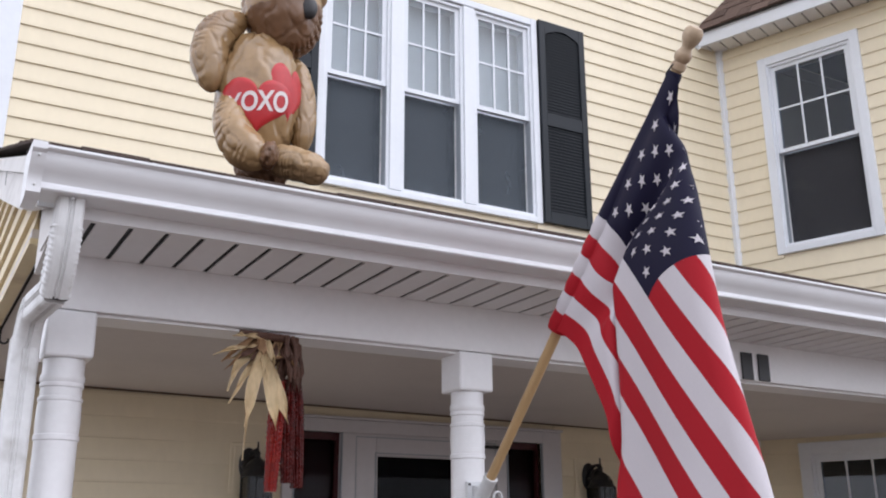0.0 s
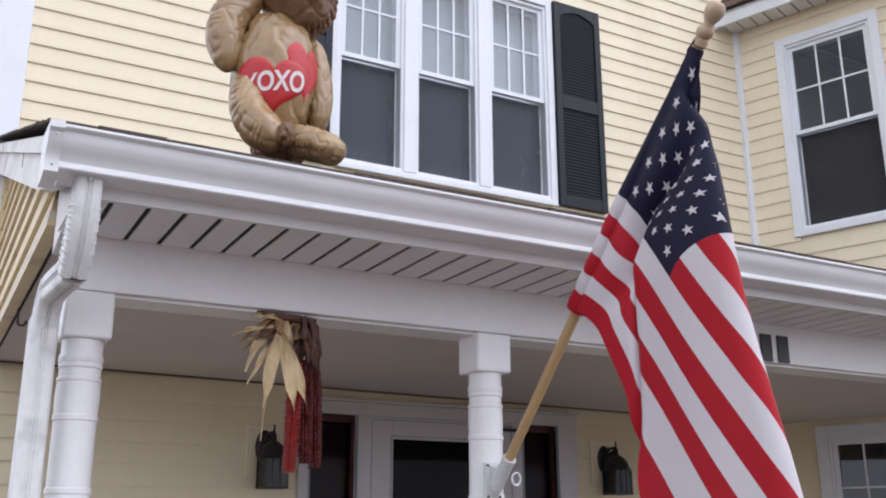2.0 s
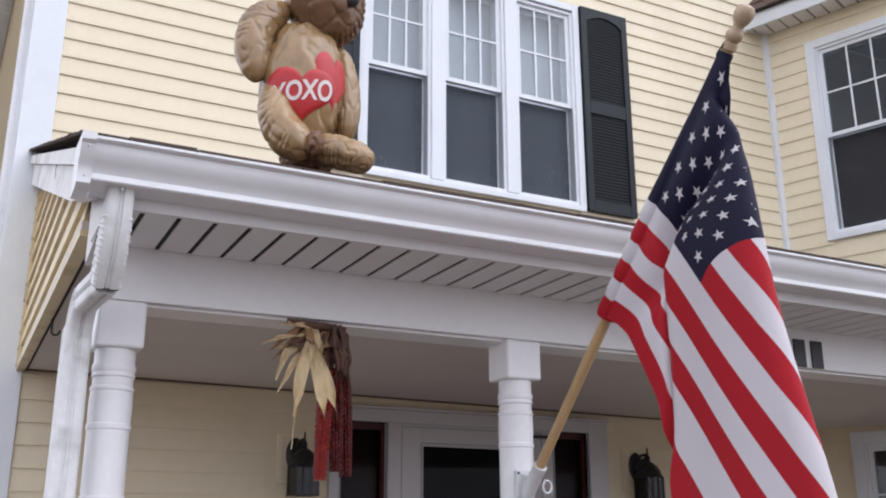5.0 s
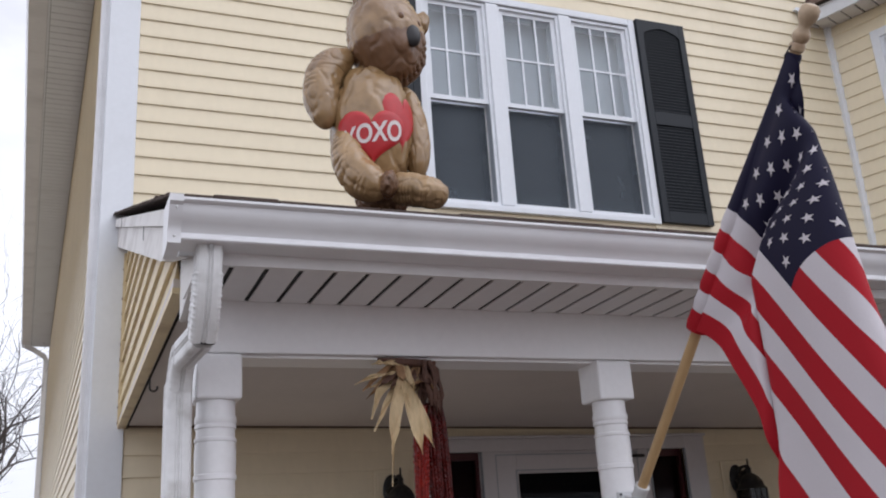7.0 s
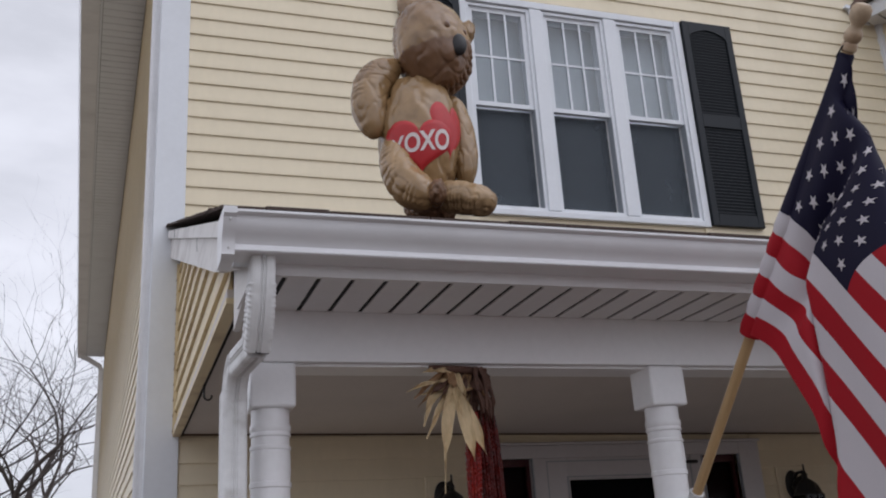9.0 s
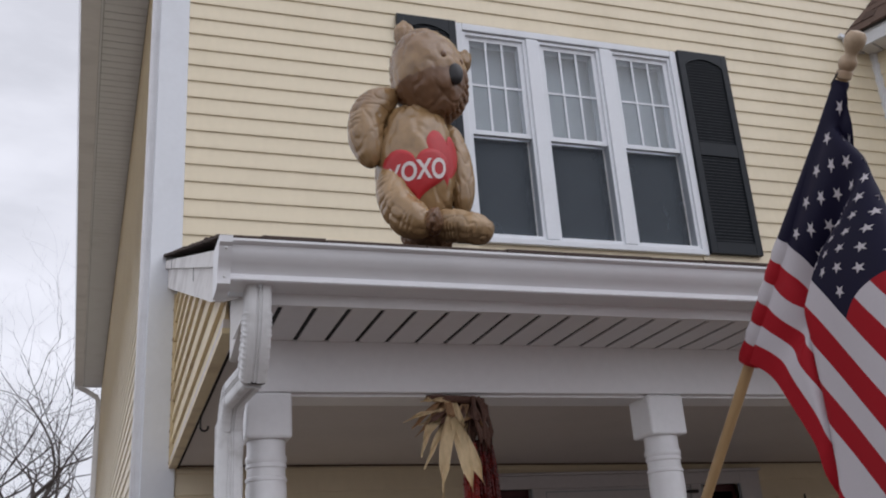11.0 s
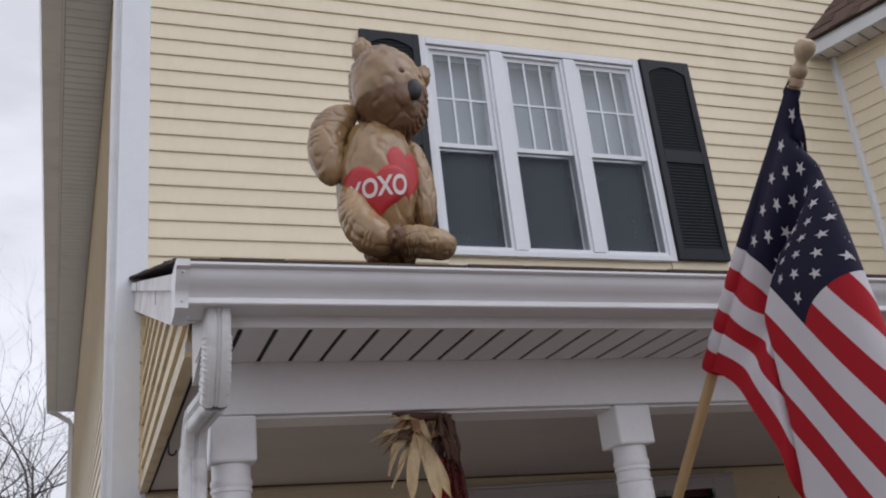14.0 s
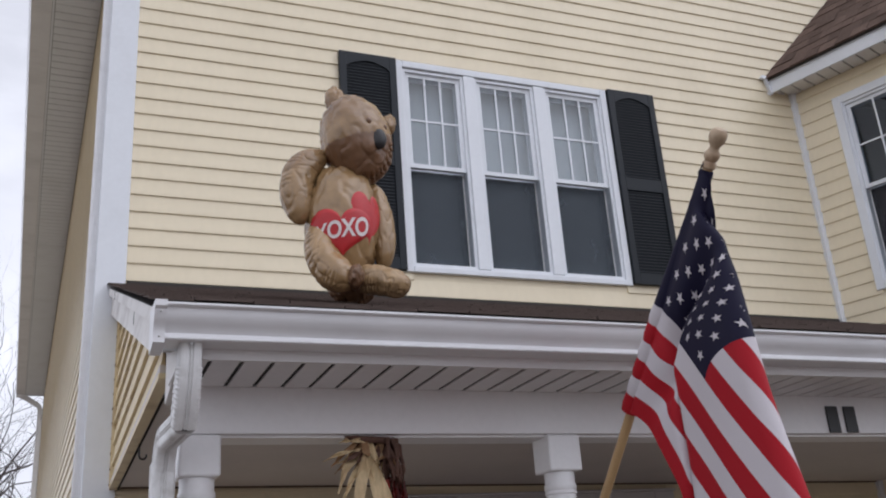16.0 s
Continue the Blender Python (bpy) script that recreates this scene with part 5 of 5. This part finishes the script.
for k in range(6):
    x0, y0 = 0.026 + 0.010 * k, rng.uniform(-0.045, -0.015)
    stalk = [(x0 + 0.012 * f + 0.005 * math.sin(6 * f + 2 * k), y0 - 0.012 * math.sin(3 * f), -0.006 - rng.uniform(0.105, 0.115) * f) for f in (0, 0.2, 0.4, 0.6, 0.8, 1.0)]
    part("stalk", sweep(bmesh.new(), stalk, circle(rng.uniform(0.0045, 0.0075), 8), up=Vector((0, 1, 0)), sizes=(1.3, 0.9, 1.15, 0.8, 1.1, 0.5)), BROWNHUSK, corn, smooth=True)

# ---- wall lanterns ----


def lantern(x, label):
    ln = thing("wall_lantern", pose(x, -0.012, 1.735), label, "lantern", "lanterns beside the door")
    part("mounting_block", boxes((-0.100, -0.012, 0.060, 0.080, 0.0, 0.305), bevel=0.006), SIDING, ln, "cream vinyl mounting block")
    part("block_face", boxes((-0.082, -0.018, 0.080, 0.062, -0.0125, 0.285), bevel=0.003), SIDING, ln)
    part("back_plate", lathe(bmesh.new(), [(0.058, 0), (0.058, 0.008), (0.045, 0.016), (0.01, 0.020)], pose(-0.012, -0.018, 0.200, 90) @ Matrix.Diagonal((0.8, 1.35, 1, 1)), 24), BLACK, ln, smooth=True)
    cx, cy = 0.002, -0.115
    hood = [(0.080, 0.135), (0.079, 0.143), (0.072, 0.150), (0.066, 0.172), (0.052, 0.196), (0.030, 0.214), (0.016, 0.222), (0.012, 0.236), (0.016, 0.243), (0.006, 0.262), (0.004, 0.300)]
    part("hood", lathe(bmesh.new(), hood, pose(cx, cy, 0), 8), BLACK, ln, "black pagoda hood", smooth=True)
    arm = [(-0.012, -0.030, 0.225), (-0.005, -0.062, 0.258), (-0.002, -0.098, 0.262), (0.002, -0.113, 0.232)]
    part("arm", sweep(bmesh.new(), arm, circle(0.010, 8), up=Vector((1, 0, 0))), BLACK, ln, smooth=True)
    part("scroll", sweep(bmesh.new(), [(0.020, -0.070, 0.235), (-0.02, -0.075, 0.215), (-0.05, -0.080, 0.185), (-0.040, -0.09, 0.160), (-0.015, -0.10, 0.170)], circle(0.016, 8)), BLACK, ln, smooth=True)
    w = 0.056
    for sx in (-1, 1):
        for sy in (-1, 1):
            part("cage_bar", boxes((cx + sx * w - 0.004, cy + sy * w - 0.004, 0.008, cx + sx * w + 0.004, cy + sy * w + 0.004, 0.136)), BLACK, ln)
    for sx in (-0.33, 0.33):
        part("cage_bar", boxes((cx + sx * w * 1.05 - 0.0025, cy - w - 0.003, 0.008, cx + sx * w * 1.05 + 0.0025, cy - w + 0.003, 0.136)), BLACK, ln)
    part("cage_base", boxes((cx - w - 0.006, cy - w - 0.006, 0.0, cx + w + 0.006, cy + w + 0.006, 0.009), bevel=0.002), BLACK, ln)
    for dx0, dy0, dx1, dy1 in ((-w, -w, w, -w + 0.002), (-w, w - 0.002, w, w), (-w, -w + 0.003, -w + 0.002, w - 0.003), (w - 0.002, -w + 0.003, w, w - 0.003)):
        part("pane", boxes((cx + dx0, cy + dy0, 0.010, cx + dx1, cy + dy1, 0.134)), SEEDED, ln, shadow=False)
    part("bulb", lathe(bmesh.new(), [(0.008, 0.009), (0.012, 0.03), (0.018, 0.065), (0.014, 0.095), (0.004, 0.112)], pose(cx, cy, 0), 14), SEEDED, ln, smooth=True)
    return ln


lantern(1.220, "black coach lantern behind the hanging corn")
lantern(3.262, "black coach lantern beside the sidelight")

# ---- bare trees behind the house ----


def tree(m, height, seed, lean, label):
    rng = random.Random(seed)
    t = thing("bare_tree", m, label, "tree", "bare trees")
    limbs, twigs = bmesh.new(), bmesh.new()

    def grow(p, d, length, r, depth):
        n = 5 if depth < 3 else 3
        pts, sizes = [p.copy()], [1.0]
        q = p.copy()
        for k in range(n):
            d = (d + Vector((rng.uniform(-1, 1), rng.uniform(-1, 1), rng.uniform(-0.6, 0.7))) * 0.24).normalized()
            q = q + d * length / n
            pts.append(q.copy())
            sizes.append(1 - 0.42 * (k + 1) / n)
        sweep(limbs if depth < 3 else twigs, pts, circle(r, 7 if depth < 2 else 4), up=Vector((0.3, 1, 0.1)), sizes=sizes)
        if depth >= 6 or length < 0.10:
            return
        kids = 2 if depth < 4 else rng.choice((2, 3))
        for k in range(kids + (1 if depth in (1, 2, 3) else 0)):
            i = rng.randint(2, n) if k else n
            side = Vector((rng.uniform(-1, 1), rng.uniform(-1, 1), rng.uniform(-0.25, 0.6))).normalized()
            nd = (d + side * rng.uniform(0.6, 1.2)).normalized()
            grow(pts[i], nd, length * rng.uniform(0.60, 0.86), r * sizes[i] * rng.uniform(0.58, 0.80), depth + 1)

    grow(Vector((0, 0, -0.05)), Vector((lean, 0, 1)).normalized(), height * 0.30, height * 0.017, 0)
    part("trunk", limbs, BARK, t, smooth=True)
    part("crown", twigs, BARK, t, "bare crown of fine twigs")
    return t


tree(pose(-2.9, 16.6, 0), 9.7, 5, 0.16, "leafless grey-brown tree behind the house")
tree(pose(-1.9, 19.5, 0), 9.6, 8, 0.04, "leafless grey-brown tree behind the house")
tree(pose(-4.6, 21.0, 0), 10.4, 12, 0.12, "leafless grey-brown tree behind the house")
tree(pose(-3.0, 27.0, 0), 12.6, 17, 0.05, "leafless grey-brown tree behind the house")
tree(pose(-5.4, 30.0, 0), 13.4, 23, 0.05, "leafless grey-brown tree behind the house")
